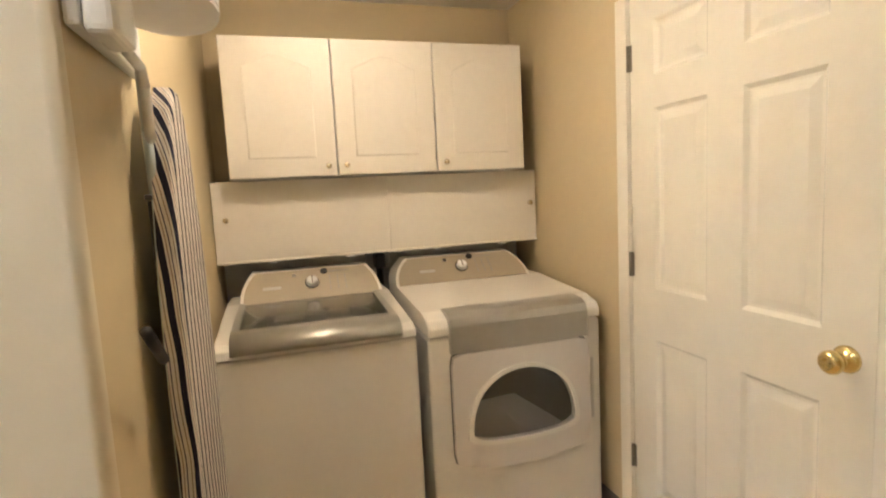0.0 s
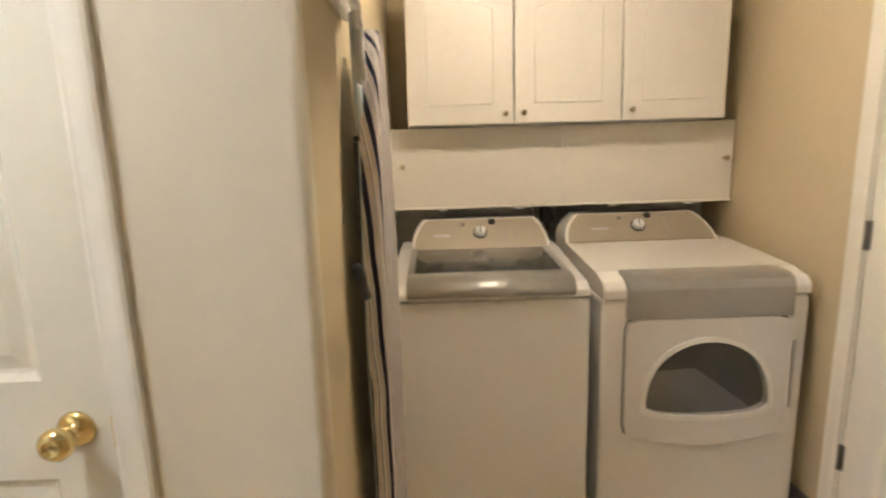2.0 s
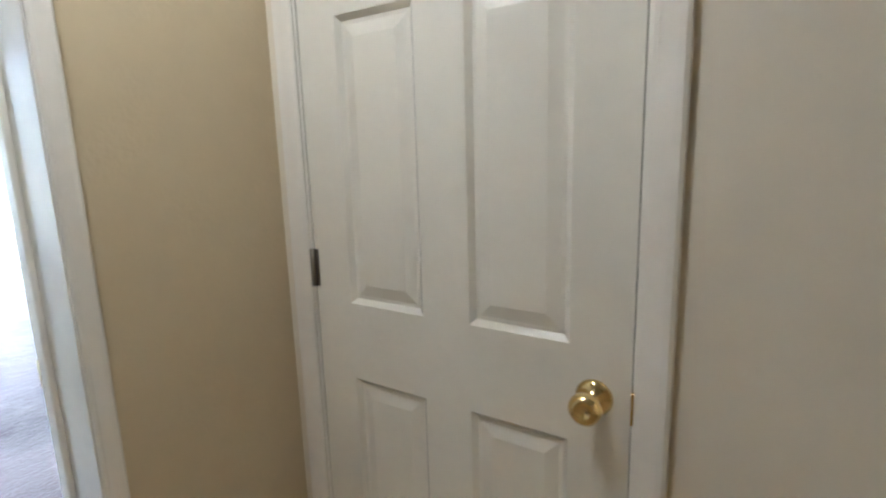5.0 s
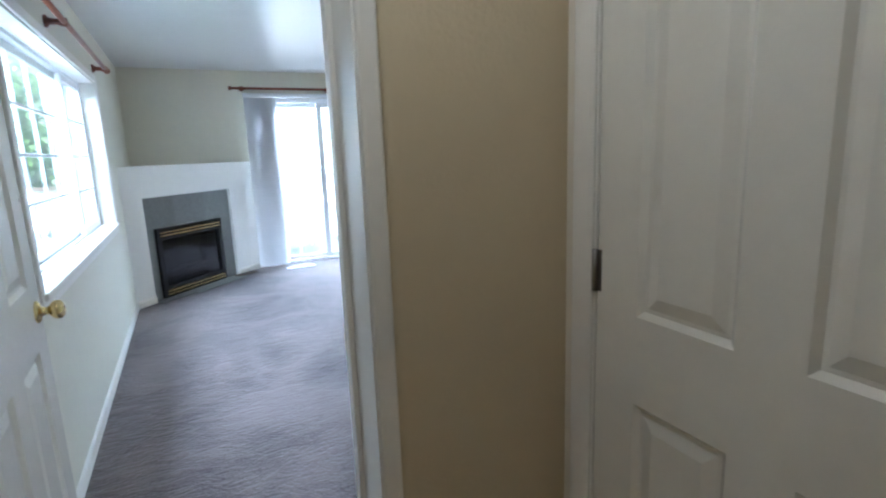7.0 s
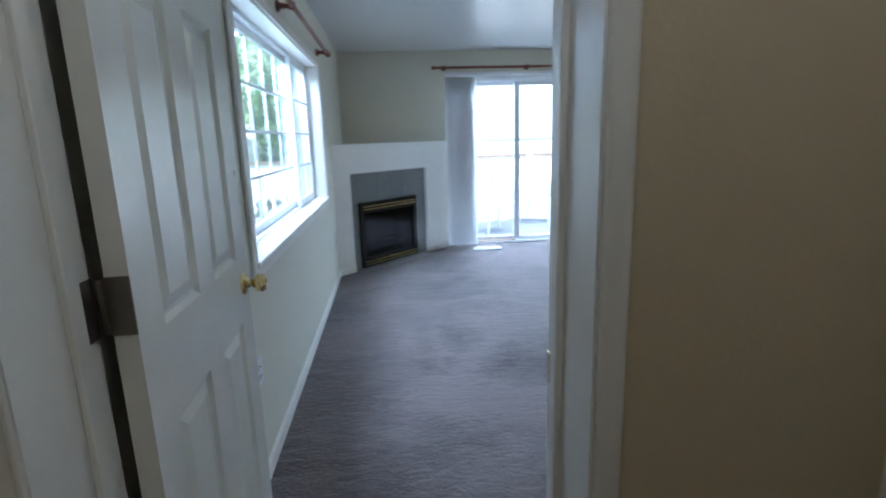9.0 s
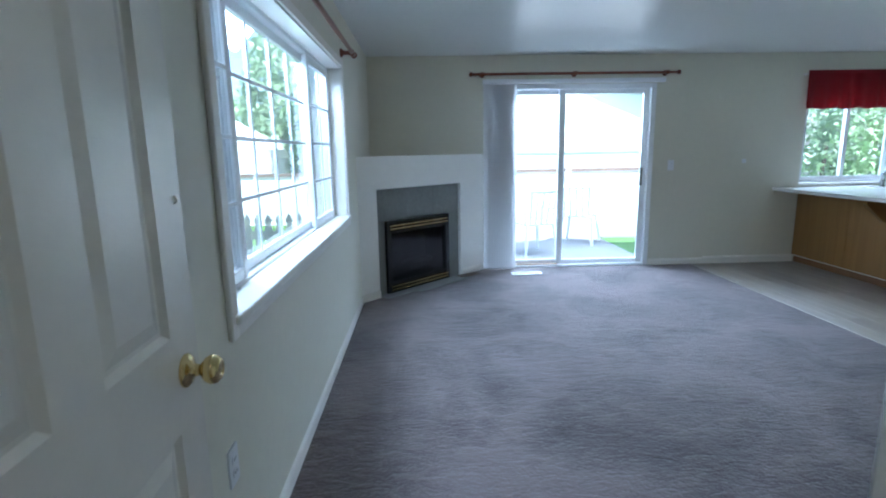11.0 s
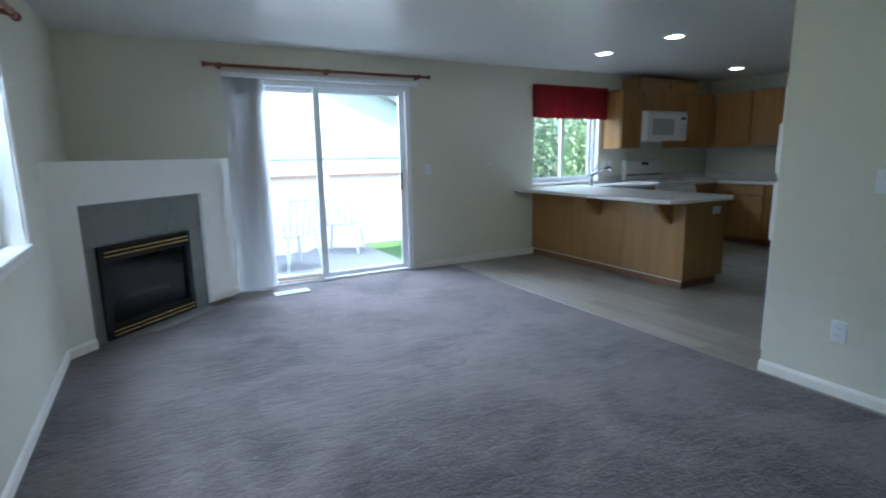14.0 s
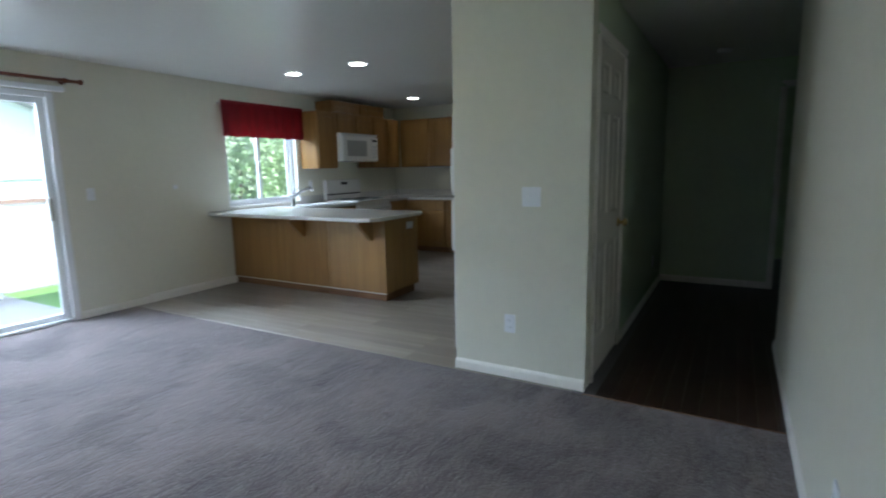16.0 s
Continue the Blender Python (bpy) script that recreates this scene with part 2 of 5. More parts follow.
M_BLACKPL = material("black_plastic", (0.02, 0.02, 0.022), 0.45, vary=0.1)
M_TUBE = material("painted_tube", (0.55, 0.62, 0.66), 0.3, 0.4, vary=0.06)
M_TUBE_SHADED = material("shaded_tube", (0.07, 0.075, 0.085), 0.35, 0.3, vary=0.1)
M_COVE = material("rubber_cove", (0.17, 0.165, 0.16), 0.6, vary=0.08)
M_CABWHITE = material("thermofoil", (0.78, 0.75, 0.70), 0.35, vary=0.03)
# Greys raised in tone against the shade beside and behind the units.
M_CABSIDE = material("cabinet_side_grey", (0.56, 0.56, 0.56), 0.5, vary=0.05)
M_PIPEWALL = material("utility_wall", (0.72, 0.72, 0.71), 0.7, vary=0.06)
M_CLOTH = striped_cloth()
M_GRASS = material("grass", (0.10, 0.20, 0.035), 0.9, vary=0.35, scale=8, bump=0.6, bump_scale=60)
M_LEAF = material("leaf", (0.095, 0.18, 0.04), 0.6, vary=0.4, scale=6)
M_LEAF2 = material("leaf_light", (0.37, 0.49, 0.25), 0.6, vary=0.4, scale=6)
M_BARK = material("bark", (0.12, 0.085, 0.06), 0.95, vary=0.3, scale=14, bump=0.6, bump_scale=25)
M_CONC = material("concrete", (0.30, 0.285, 0.265), 0.85, vary=0.12, scale=5, bump=0.15, bump_scale=80)
M_SIDING = material("white_siding", (0.78, 0.77, 0.74), 0.6, vary=0.04)
M_ROOF = material("shingle", (0.20, 0.19, 0.185), 0.95, vary=0.25, scale=14, bump=0.5, bump_scale=40)
M_PICKET = material("weathered_wood", (0.46, 0.42, 0.36), 0.9, vary=0.25, scale=12, bump=0.3, bump_scale=60, spread=0.15)
M_FENCE = material("brown_fence", (0.20, 0.13, 0.085), 0.85, vary=0.2, scale=10, spread=0.1)
M_CAN = glow("can_lens", (1.0, 0.93, 0.82), 7.5)
M_BULB = glow("opal_lamp", (1.0, 0.80, 0.55), 4.75)
def screen_cloth():
    """Insect screen: fine grey mesh, half open."""
    m = material("insect_screen", (0.30, 0.33, 0.37), 0.8, vary=0.05)
    t = m.node_tree
    a, b = t.nodes.new("ShaderNodeBsdfTransparent"), t.nodes.new("ShaderNodeMixShader")
    b.inputs["Fac"].default_value = 0.5
    t.links.new(a.outputs[0], b.inputs[1])
    t.links.new(t.nodes["Principled BSDF"].outputs[0], b.inputs[2])
    t.links.new(b.outputs[0], t.nodes["Material Output"].inputs["Surface"])
    return m


M_SCREEN = screen_cloth()
M_EXT = material("house_siding", (0.55, 0.53, 0.48), 0.7, vary=0.06)


# ---- mesh helpers
def mesh_of(bm, name, mat, smooth=False):
    me = bpy.data.meshes.new(name)
    bmesh.ops.recalc_face_normals(bm, faces=bm.faces)
    bm.to_mesh(me)
    bm.free()
    if smooth:
        for p in me.polygons:
            p.use_smooth = True
    me.materials.append(mat)
    return me


def part(name, bm, mat, parent=None, label="", smooth=False):
    ob = new(name, mesh_of(bm, name, mat, smooth))
    ob.parent = parent
    return tagged(ob, label)


def box(x0, x1, y0, y1, z0, z1, bevel=0.0, seg=1, bm=None):
    own = bm is None
    bm = bm or bmesh.new()
    g = bmesh.ops.create_cube(bm, size=1.0)
    bmesh.ops.scale(bm, vec=(x1 - x0, y1 - y0, z1 - z0), verts=g["verts"])
    bmesh.ops.translate(bm, vec=((x0 + x1) / 2, (y0 + y1) / 2, (z0 + z1) / 2), verts=g["verts"])
    if bevel:
        es = {e for v in g["verts"] for e in v.link_edges}
        bmesh.ops.bevel(bm, geom=list(es), offset=bevel, segments=seg, affect="EDGES", profile=0.5)
    return bm


def tube(a, b, r, r2=None, n=12, bm=None, caps=True):
    bm = bm or bmesh.new()
    a, b = Vector(a), Vector(b)
    q = (b - a).to_track_quat("Z", "Y").to_matrix().to_4x4()
    bmesh.ops.create_cone(bm, cap_ends=caps, segments=n, radius1=r, radius2=r if r2 is None else r2, depth=(b - a).length,
                          matrix=Matrix.Translation((a + b) / 2) @ q)
    return bm


def lathe(profile, n=20, m=None, bm=None):
    """A turned body: pairs of radius and height round the z axis."""
    bm = bm or bmesh.new()
    m = m or Matrix()
    rings = []
    for r, z in profile:
        rings.append([bm.verts.new(m @ Vector((r * math.cos(2 * math.pi * i / n), r * math.sin(2 * math.pi * i / n), z))) for i in range(n)])
    for a, b in zip(rings, rings[1:]):
        for i in range(n):
            bm.faces.new((a[i], a[(i + 1) % n], b[(i + 1) % n], b[i]))
    bm.faces.new(rings[0])
    bm.faces.new(rings[-1])
    return bm


def prism(points, depth, m=None, bm=None, bevel=0.0, seg=2):
    """A flat outline in x and z, given a depth along y, at the pose m."""
    bm = bm or bmesh.new()
    m = m or Matrix()
    f = bm.faces.new([bm.verts.new((x, 0, z)) for x, z in points])
    g = bmesh.ops.extrude_face_region(bm, geom=[f])
    vs = [v for v in g["geom"] if isinstance(v, bmesh.types.BMVert)]
    bmesh.ops.translate(bm, vec=(0, depth, 0), verts=vs)
    if bevel:
        front = [e for e in bm.edges if all(abs(v.co.y) < 1e-6 for v in e.verts)]
        bmesh.ops.bevel(bm, geom=front, offset=bevel, segments=seg, affect="EDGES", profile=0.5)
    bmesh.ops.transform(bm, matrix=m, verts=bm.verts)
    return bm


def thing(name, label, category, group="", at=(0, 0, 0), rz=0.0):
    e = new(name)
    e.empty_display_size = 0.1
    e.matrix_world = pose(*at, 0, 0, rz)
    return tagged(e, label, category, group)


def structure(name, bm, mat, label, smooth=False):
    return tagged(part(name, bm, mat, None, "", smooth), label, name.rsplit("_", 1)[0].replace("_", " "), kind="structure")


# ---- sizes of the place
CE = 2.335          # ceilings
YB = 6.0            # back wall with the sliding door
YD0, YD1 = 0.285, 0.485   # wall with the doorway, hall face and living face
XC = 1.30           # closet wall of the hall
YN = -0.93          # laundry nook, side with the ironing board
YR = -2.45          # laundry nook, side with the door
BN = 0.024          # radius of the rounded wall corner
XN = 3.02           # back of the nook
XV = 3.69           # edge of the carpet, face of the wall stub
XK = 8.33           # far wall of the kitchen
XH = 7.06           # far wall of the entry hall
YH = 1.50           # entry hall, kitchen side
DW0, DW1 = 0.074, 0.824   # doorway to the living room


def wall(name, x0, x1, y0, y1, mat, label, holes=(), along="x", z1=CE, z0=0.0):
    """A wall with thickness, with openings (from, to, bottom, top) along its length that go through it."""
    bm = bmesh.new()
    cuts = sorted(holes)
    lo, hi = (x0, x1) if along == "x" else (y0, y1)
    def put(a, b, c, d):
        if b - a > 1e-4 and d - c > 1e-4:
            box(*((a, b, y0, y1, c, d) if along == "x" else (x0, x1, a, b, c, d)), bm=bm)
    at = lo
    for a, b, c, d in cuts:
        put(at, a, z0, z1)
        put(a, b, z0, c)
        put(a, b, d, z1)
        at = b
    put(at, hi, z0, z1)
    return structure(name, bm, mat, label)


# floors
structure("floor_living", box(-0.02, XV - 0.04, YD0, YB + 0.02, -0.1, 0.0), M_CARPET, "grey-brown cut-pile carpet with brushed patches")
fk = structure("floor_kitchen", box(XV - 0.04, XK, 1.56, YB + 0.02, -0.1, -0.008), M_GROUT, "beige wood-look vinyl planks beside the carpet")
structure("floor_laundry", box(-1.7, XN, -4.0, YD0, -0.1, -0.003), M_LAUNDRY, "beige patterned sheet vinyl of the laundry hall")
structure("floor_entry", box(XV - 0.04, 9.2, -1.2, 1.56, -0.1, -0.014), M_GROUT, "dark bed under the hall boards")
# walls
structure_label = "greige painted wall with light orange-peel texture"
W1 = (1.715, 4.10, 0.858, 1.935)      # side window: from, to, sill, head
SL = (1.27, 3.15, 0.0, 2.03)       # sliding door
KW = (4.86, 5.99, 0.90, 1.98)      # kitchen window
wall("wall_west", -0.16, 0.0, YD0, YB + 0.16, M_WALL, structure_label, [W1], "y")
wall("wall_north", 0.0, XK + 0.15, YB, YB + 0.16, M_WALL, structure_label, [SL, KW])
wall("wall_south", -1.7, 5.0, YD0 + 0.004, YD1, M_WALL, structure_label, [(DW0 - 0.02, DW1 + 0.02, 0, 2.05)])
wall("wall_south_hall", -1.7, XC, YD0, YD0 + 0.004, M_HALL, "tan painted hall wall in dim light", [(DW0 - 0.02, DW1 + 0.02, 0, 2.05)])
wall("wall_stub", XV, XV + 0.12, YH + 0.002, 2.349, M_WALL, "greige wall stub between kitchen and entry", (), "y")
wall("wall_kitchen_east", XK, XK + 0.15, 1.56, YB, M_WALL, structure_label, (), "y")
wall("wall_entry_north", XV + 0.12, 7.06, YH + 0.002, YH + 0.1, M_GREEN, "sage green painted entry wall", [(3.86, 4.62, 0, 2.05)])
wall("wall_entry_cap", XV, XV + 0.12, YH, YH + 0.002, M_WALL, structure_label)
wall("wall_entry_east", XH, XH + 0.12, -1.2, YH + 0.1, M_GREEN, "sage green painted wall at the end of the entry", [(-0.36, 0.405, 0, 2.05)], "y")
wall("wall_entry_behind", 9.1, 9.2, -1.2, YH + 0.1, M_GREEN, "dark room wall beyond the entry", (), "y")
wall("wall_entry_side", XH + 0.12, 9.2, YH, YH + 0.1, M_GREEN, "dark room wall beyond the entry")
wall("wall_entry_south", 5.0, 9.2, -1.3, -1.2, M_GREEN, "green wall of the entry")
wall("wall_entry_return", 4.88, 5.0, -1.3, YD0 + 0.004, M_GREEN, "green wall of the entry", (), "y")
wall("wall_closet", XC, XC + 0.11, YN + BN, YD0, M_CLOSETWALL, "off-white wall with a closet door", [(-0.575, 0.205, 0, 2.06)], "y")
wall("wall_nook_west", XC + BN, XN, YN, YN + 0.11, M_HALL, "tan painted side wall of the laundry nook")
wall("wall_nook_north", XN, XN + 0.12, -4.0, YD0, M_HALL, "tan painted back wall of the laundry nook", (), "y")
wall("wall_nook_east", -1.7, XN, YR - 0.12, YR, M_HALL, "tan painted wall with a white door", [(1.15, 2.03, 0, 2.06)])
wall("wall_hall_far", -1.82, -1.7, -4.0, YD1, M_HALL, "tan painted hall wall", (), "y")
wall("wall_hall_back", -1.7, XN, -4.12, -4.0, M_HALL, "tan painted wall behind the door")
wall("wall_closet_back", 2.0, 2.06, YN + 0.11, YD0, M_WALL, "closet wall", (), "y")
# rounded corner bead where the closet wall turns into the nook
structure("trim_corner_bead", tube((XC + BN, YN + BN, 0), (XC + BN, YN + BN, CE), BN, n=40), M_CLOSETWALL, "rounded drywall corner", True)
# ceilings
structure("ceiling_living", box(-0.16, XK + 0.15, YD1, YB + 0.16, CE, CE + 0.12), M_CEIL, "white textured ceiling")
structure("ceiling_hall", box(-1.82, XN + 0.12, -4.12, YD1, CE + 0.001, CE + 0.12), M_CEIL, "white textured ceiling")
structure("ceiling_entry", box(XN + 0.12, 9.2, -1.3, YD1, CE + 0.001, CE + 0.12), M_CEIL, "white textured ceiling")
structure("roof", box(-0.7, 9.4, -4.6, YB + 0.75, CE + 0.13, CE + 0.22), M_EXT, "overhanging eave of the house")

# diagonal chimney breast; over its ledge the room corner is open
FP = Matrix.Translation((0.0, 4.758, 0)) @ pose(0, 0, 0, 0, 0, 45)   # x along the face, -y out into the room
FL_W = 1.756
FPT = 1.30


def fp(bm):
    bmesh.ops.transform(bm, matrix=FP, verts=bm.verts)
    return bm


T0, T1, TZ = 0.212, 1.365, 1.005       # slate surround
B0, B1, BZ0, BZ1 = 0.322, 1.18, 0.012, 0.70   # gas fire front
bm = bmesh.new()
box(0, T0, 0, 0.1, 0, FPT, bm=bm)
box(T1, FL_W, 0, 0.1, 0, FPT, bm=bm)
box(T0, T1, 0, 0.1, TZ, FPT, bm=bm)
structure("wall_fireplace", fp(bm), M_WALL_LIT, "greige drywall surround of the corner fireplace, paler for the light it faces")
bm = bmesh.new()
f = bm.faces.new([bm.verts.new((x, y, FPT - 0.03)) for x, y in ((0.001, 4.83), (1.17, YB - 0.001), (0.001, YB - 0.001))])
g = bmesh.ops.extrude_face_region(bm, geom=[f])
bmesh.ops.translate(bm, vec=(0, 0, 0.0285), verts=[v for v in g["geom"] if isinstance(v, bmesh.types.BMVert)])
structure("wall_fireplace_ledge", bm, M_WALL_LIT, "deep triangular ledge over the corner fireplace")


# ---- trim
def baseboard(name, pts, h=0.07, t=0.013):
    bm = bmesh.new()
    for (xa, ya), (xb, yb) in zip(pts, pts[1:]):
        d = Vector((xb - xa, yb - ya, 0))
        w = d.length
        b2 = bmesh.new()
        prof = [(0, 0), (t, 0), (t, h - 0.02), (t * 0.55, h - 0.006), (0.002, h)]
        ends = [[b2.verts.new((s, -p, z)) for p, z in prof] for s in (0, w)]
        for i in range(len(prof)):
            j = (i + 1) % len(prof)
            b2.faces.new((ends[0][i], ends[0][j], ends[1][j], ends[1][i]))
        b2.faces.new(ends[0])
        b2.faces.new(ends[1][::-1])
        bmesh.ops.transform(b2, matrix=Matrix.Translation((xa, ya, 0)) @ pose(0, 0, 0, 0, 0, math.degrees(math.atan2(d.y, d.x))), verts=b2.verts)
        me = bpy.data.meshes.new("tmp")
        b2.to_mesh(me)
        b2.free()
        bm.from_mesh(me)
        bpy.data.meshes.remove(me)
    return structure(name, bm, M_TRIM, "white painted wooden baseboard")


s2 = math.sqrt(0.5)
baseboard("baseboard_west", [(0, YD1 + 0.02), (0, 4.758)])
baseboard("baseboard_fireplace_left", [(0.0, 4.758), (T0 * s2, 4.758 + T0 * s2)])
baseboard("baseboard_fireplace_right", [((T1 + 0.02) * s2, 4.758 + (T1 + 0.02) * s2), (1.242, 6.0)])
baseboard("baseboard_north", [(3.16, YB), (3.80, YB)])
baseboard("baseboard_north_dining", [(3.80, YB - 0.004), (4.865, YB - 0.004)], 0.088, 0.016)
baseboard("baseboard_stub", [(XV, 2.349), (XV, YH)])
baseboard("baseboard_stub_end", [(XV + 0.12, 2.349), (XV, 2.349)])
baseboard("baseboard_entry_north", [(4.70, YH), (7.06, YH)])
baseboard("baseboard_entry_east", [(XH, YH), (XH, 0.463)])
baseboard("baseboard_south", [(5.0, YD1), (0.86, YD1)])
baseboard("baseboard_hall", [(0.85, YD0), (XC, YD0)])
baseboard("baseboard_closet", [(XC, -0.63), (XC, YN)])
for nm, pts in (("baseboard_nook_east", [(XN, YR), (2.11, YR)]),):
    bb = baseboard(nm, pts, 0.1)
    bb.data.materials.clear()
    bb.data.materials.append(M_COVE)
    bb["label"] = "grey rubber cove base beside the dryer"


def casing(name, a, b, top, plane, side, along, w=0.057, t=0.016, skip=""):
    """Moulded casing round a doorway: legs at a and b and a head. plane: the wall's face, side: +1 or -1, the way it stands out."""
    bm = bmesh.new()
    prof = [(0, 0), (0, 0.55 * t), (0.10 * w, 0.66 * t), (0.22 * w, 0.66 * t), (0.42 * w, 0.78 * t), (0.70 * w, 0.97 * t), (0.88 * w, t), (w, 0.8 * t), (w, 0)]

    def strip(at, out, lo, hi, head):
        """at: the inner edge; out: the way to the outer edge; lo and hi: the two ends."""
        ends = []
        for k, e in enumerate((lo, hi)):
            outline = []
            for p, d in prof:
                far = e + (p if k else -p) if head else e
                u, z = (far, at + out * p) if head else (at + out * p, far)
                outline.append(bm.verts.new((u, plane + side * d, z) if along == "x" else (plane + side * d, u, z)))
            ends.append(outline)
        n = len(prof)
        for i in range(n):
            bm.faces.new((ends[0][i], ends[0][(i + 1) % n], ends[1][(i + 1) % n], ends[1][i]))
        bm.faces.new(ends[0][::-1])
        bm.faces.new(ends[1])

    if "a" not in skip:
        strip(a, -1, 0, top, False)
    if "b" not in skip:
        strip(b, 1, 0, top, False)
    strip(top + 0.001, 1, a, b, True)
    return structure(name, bm, M_TRIM, "white painted moulded door casing")


def jamb(name, a, b, top, lo, hi, along, stop=None):
    bm = bmesh.new()
    for u0, u1, z0, z1 in ((a - 0.02, a, 0, top), (b, b + 0.02, 0, top), (a - 0.02, b + 0.02, top, top + 0.02)):
        if along == "x":
            box(u0, u1, lo, hi, z0, z1, bm=bm)
        else:
            box(lo, hi, u0, u1, z0, z1, bm=bm)
    if stop:
        for u0, u1, z0, z1 in ((a, a + 0.012, 0, top - 0.012), (b - 0.012, b, 0, top - 0.012), (a, b, top - 0.012, top)):
            if along == "x":
                box(u0, u1, stop - 0.017, stop + 0.017, z0, z1, 0.002, bm=bm)
            else:
                box(stop - 0.017, stop + 0.017, u0, u1, z0, z1, 0.002, bm=bm)
    return structure(name, bm, M_TRIM, "white painted door jamb")


# ---- six-panel doors
PZ = ((0.235, 0.825), (1.01, 1.635), (1.745, 1.925))


def panel_mesh(w, h, t):
    """One moulded panel, both faces: a cove down, a flat, and a raised field."""
    bm = bmesh.new()
    steps = ((0, 0.0), (0.012, 0.010), (0.020, 0.010), (0.046, 0.003))
    for s in (-1, 1):
        rings = []
        for d, dep in steps:
            y = s * (t / 2 - dep)
            rings.append([bm.verts.new(p) for p in ((d, y, d), (w - d, y, d), (w - d, y, h - d), (d, y, h - d))])
        for a, b in zip(rings, rings[1:]):
            for i in range(4):
                bm.faces.new((a[i], a[(i + 1) % 4], b[(i + 1) % 4], b[i]))
        bm.faces.new(rings[-1])
    return mesh_of(bm, "panel", M_DOOR)


def door_knob(parent, x, z, t):
    for s in (-1, 1):
        m = Matrix.Translation((x, s * t / 2, z)) @ pose(0, 0, 0, -90 * s, 0, 0)
        bm = lathe([(0.001, 0.0), (0.033, 0.0), (0.033, 0.004), (0.026, 0.010), (0.014, 0.013), (0.011, 0.026), (0.014, 0.031), (0.024, 0.038),
                    (0.0285, 0.048), (0.0275, 0.058), (0.020, 0.066), (0.012, 0.068), (0.010, 0.066), (0.001, 0.066)], 28, m)
        part("door_knob", bm, M_BRASS, parent, "polished brass door knob", True)


def six_panel_door(name, label, w, h=2.03, t=0.035, hinge_y=1, knob_z=0.92):
    """A door that starts at its hinge edge and runs along x; its faces look along y."""
    d = thing(name, label, "door")
    st, mid = 0.112 * w / 0.76, 0.115 * w / 0.76
    pw = (w - 2 * st - mid) / 2
    xs = ((st, st + pw), (st + pw + mid, w - st))
    bm = bmesh.new()
    # stiles, rails and mullions
    for a, b in ((0, xs[0][0]), (xs[0][1], xs[1][0]), (xs[1][1], w)):
        box(a, b, -t / 2, t / 2, 0.01, h, bm=bm)
    zz = [0.01] + [v for p in PZ for v in p] + [h]
    for z0, z1 in zip(zz[::2], zz[1::2]):
        for a, b in xs:
            box(a, b, -t / 2, t / 2, z0, z1, bm=bm)
    bmesh.ops.remove_doubles(bm, verts=bm.verts, dist=0.0005)
    part("slab", bm, M_DOOR, d)
    for z0, z1 in PZ:
        me = panel_mesh(pw, z1 - z0, t)
        for a, b in xs:
            ob = new("panel", me)
            ob.parent = d
            ob.matrix_parent_inverse = Matrix()
            ob.location = (a, 0, z0)
    door_knob(d, w - 0.062, knob_z, t)
    part("latch_plate", box(w - 0.001, w + 0.0015, -0.012, 0.012, knob_z - 0.03, knob_z + 0.03), M_BRASS, d)
    for z in (0.335, 1.085, 1.825):
        hy = hinge_y * t / 2
        hg = part("hinge", tube((-0.003, hy + hinge_y * 0.006, z - 0.045), (-0.003, hy + hinge_y * 0.006, z + 0.045), 0.0065, n=10), M_STEEL, d, "steel butt hinge", True)
        lo, hi = sorted((hy, hy + hinge_y * 0.0025))
        bm = box(-0.012, 0.012, lo, hi, z - 0.045, z + 0.045, 0.001)
        for k in (-0.03, 0.0, 0.03):
            tube((0.006, hi if hinge_y > 0 else lo, z + k), (0.006, (hi if hinge_y > 0 else lo) + hinge_y * 0.001, z + k), 0.0035, n=8, bm=bm)
        part("hinge_leaf", bm, M_STEEL, hg)
    return d


# doorway between laundry hall and living room, its door swung back to the side wall
for z in (0.335, 1.085, 1.825):
    structure("trim_hinge_leaf", box(DW0, DW0 + 0.0025, YD1 - 0.04, YD1 + 0.004, z - 0.05, z + 0.05), M_STEEL, "steel hinge leaf on the jamb")
jamb("door_frame_living", DW0, DW1, 2.03, YD0 - 0.001, YD1 + 0.001, "x", YD1 - 0.06)
casing("trim_doorway_hall", DW0 - 0.004, DW1 + 0.004, 2.036, YD0, -1, "x", w=0.038)
casing("trim_doorway_living", DW0 - 0.006, DW1 + 0.006, 2.036, YD1, 1, "x", skip="a")
od = six_panel_door("door_1", "white six-panel door standing open against the window wall", 0.745, t=0.038, hinge_y=1, knob_z=0.93)
for z in (0.335, 1.085, 1.825):
    part("hinge_leaf", box(-0.003, -0.0005, -0.02, 0.02, z - 0.05, z + 0.05, 0.001), M_STEEL, od, "steel hinge leaf on the door edge")
od.matrix_world = pose(0.112, YD1 + 0.010, 0, 0, 0, 92.2)
structure("trim_strike_living", box(DW1 - 0.002, DW1 + 0.004, YD1 - 0.032, YD1 + 0.003, 0.90, 0.96, 0.0008), M_BRASS, "brass strike plate on the doorway jamb")
# closet door
jamb("door_frame_closet", -0.558, 0.188, 2.035, XC - 0.001, XC + 0.11, "y", XC + 0.06)
casing("trim_closet", -0.558 - 0.004, 0.188 + 0.004, 2.04, XC, -1, "y")
cd = six_panel_door("door_2", "closed white six-panel closet door with a brass knob", 0.74, hinge_y=-1)
cd.matrix_world = pose(XC + 0.02, 0.185, 0, 0, 0, -90)
structure("trim_strike_closet", box(XC - 0.0035, XC + 0.012, -0.5625, -0.5555, 0.885, 0.945, 0.001), M_BRASS, "brass strike plate on the closet jamb")
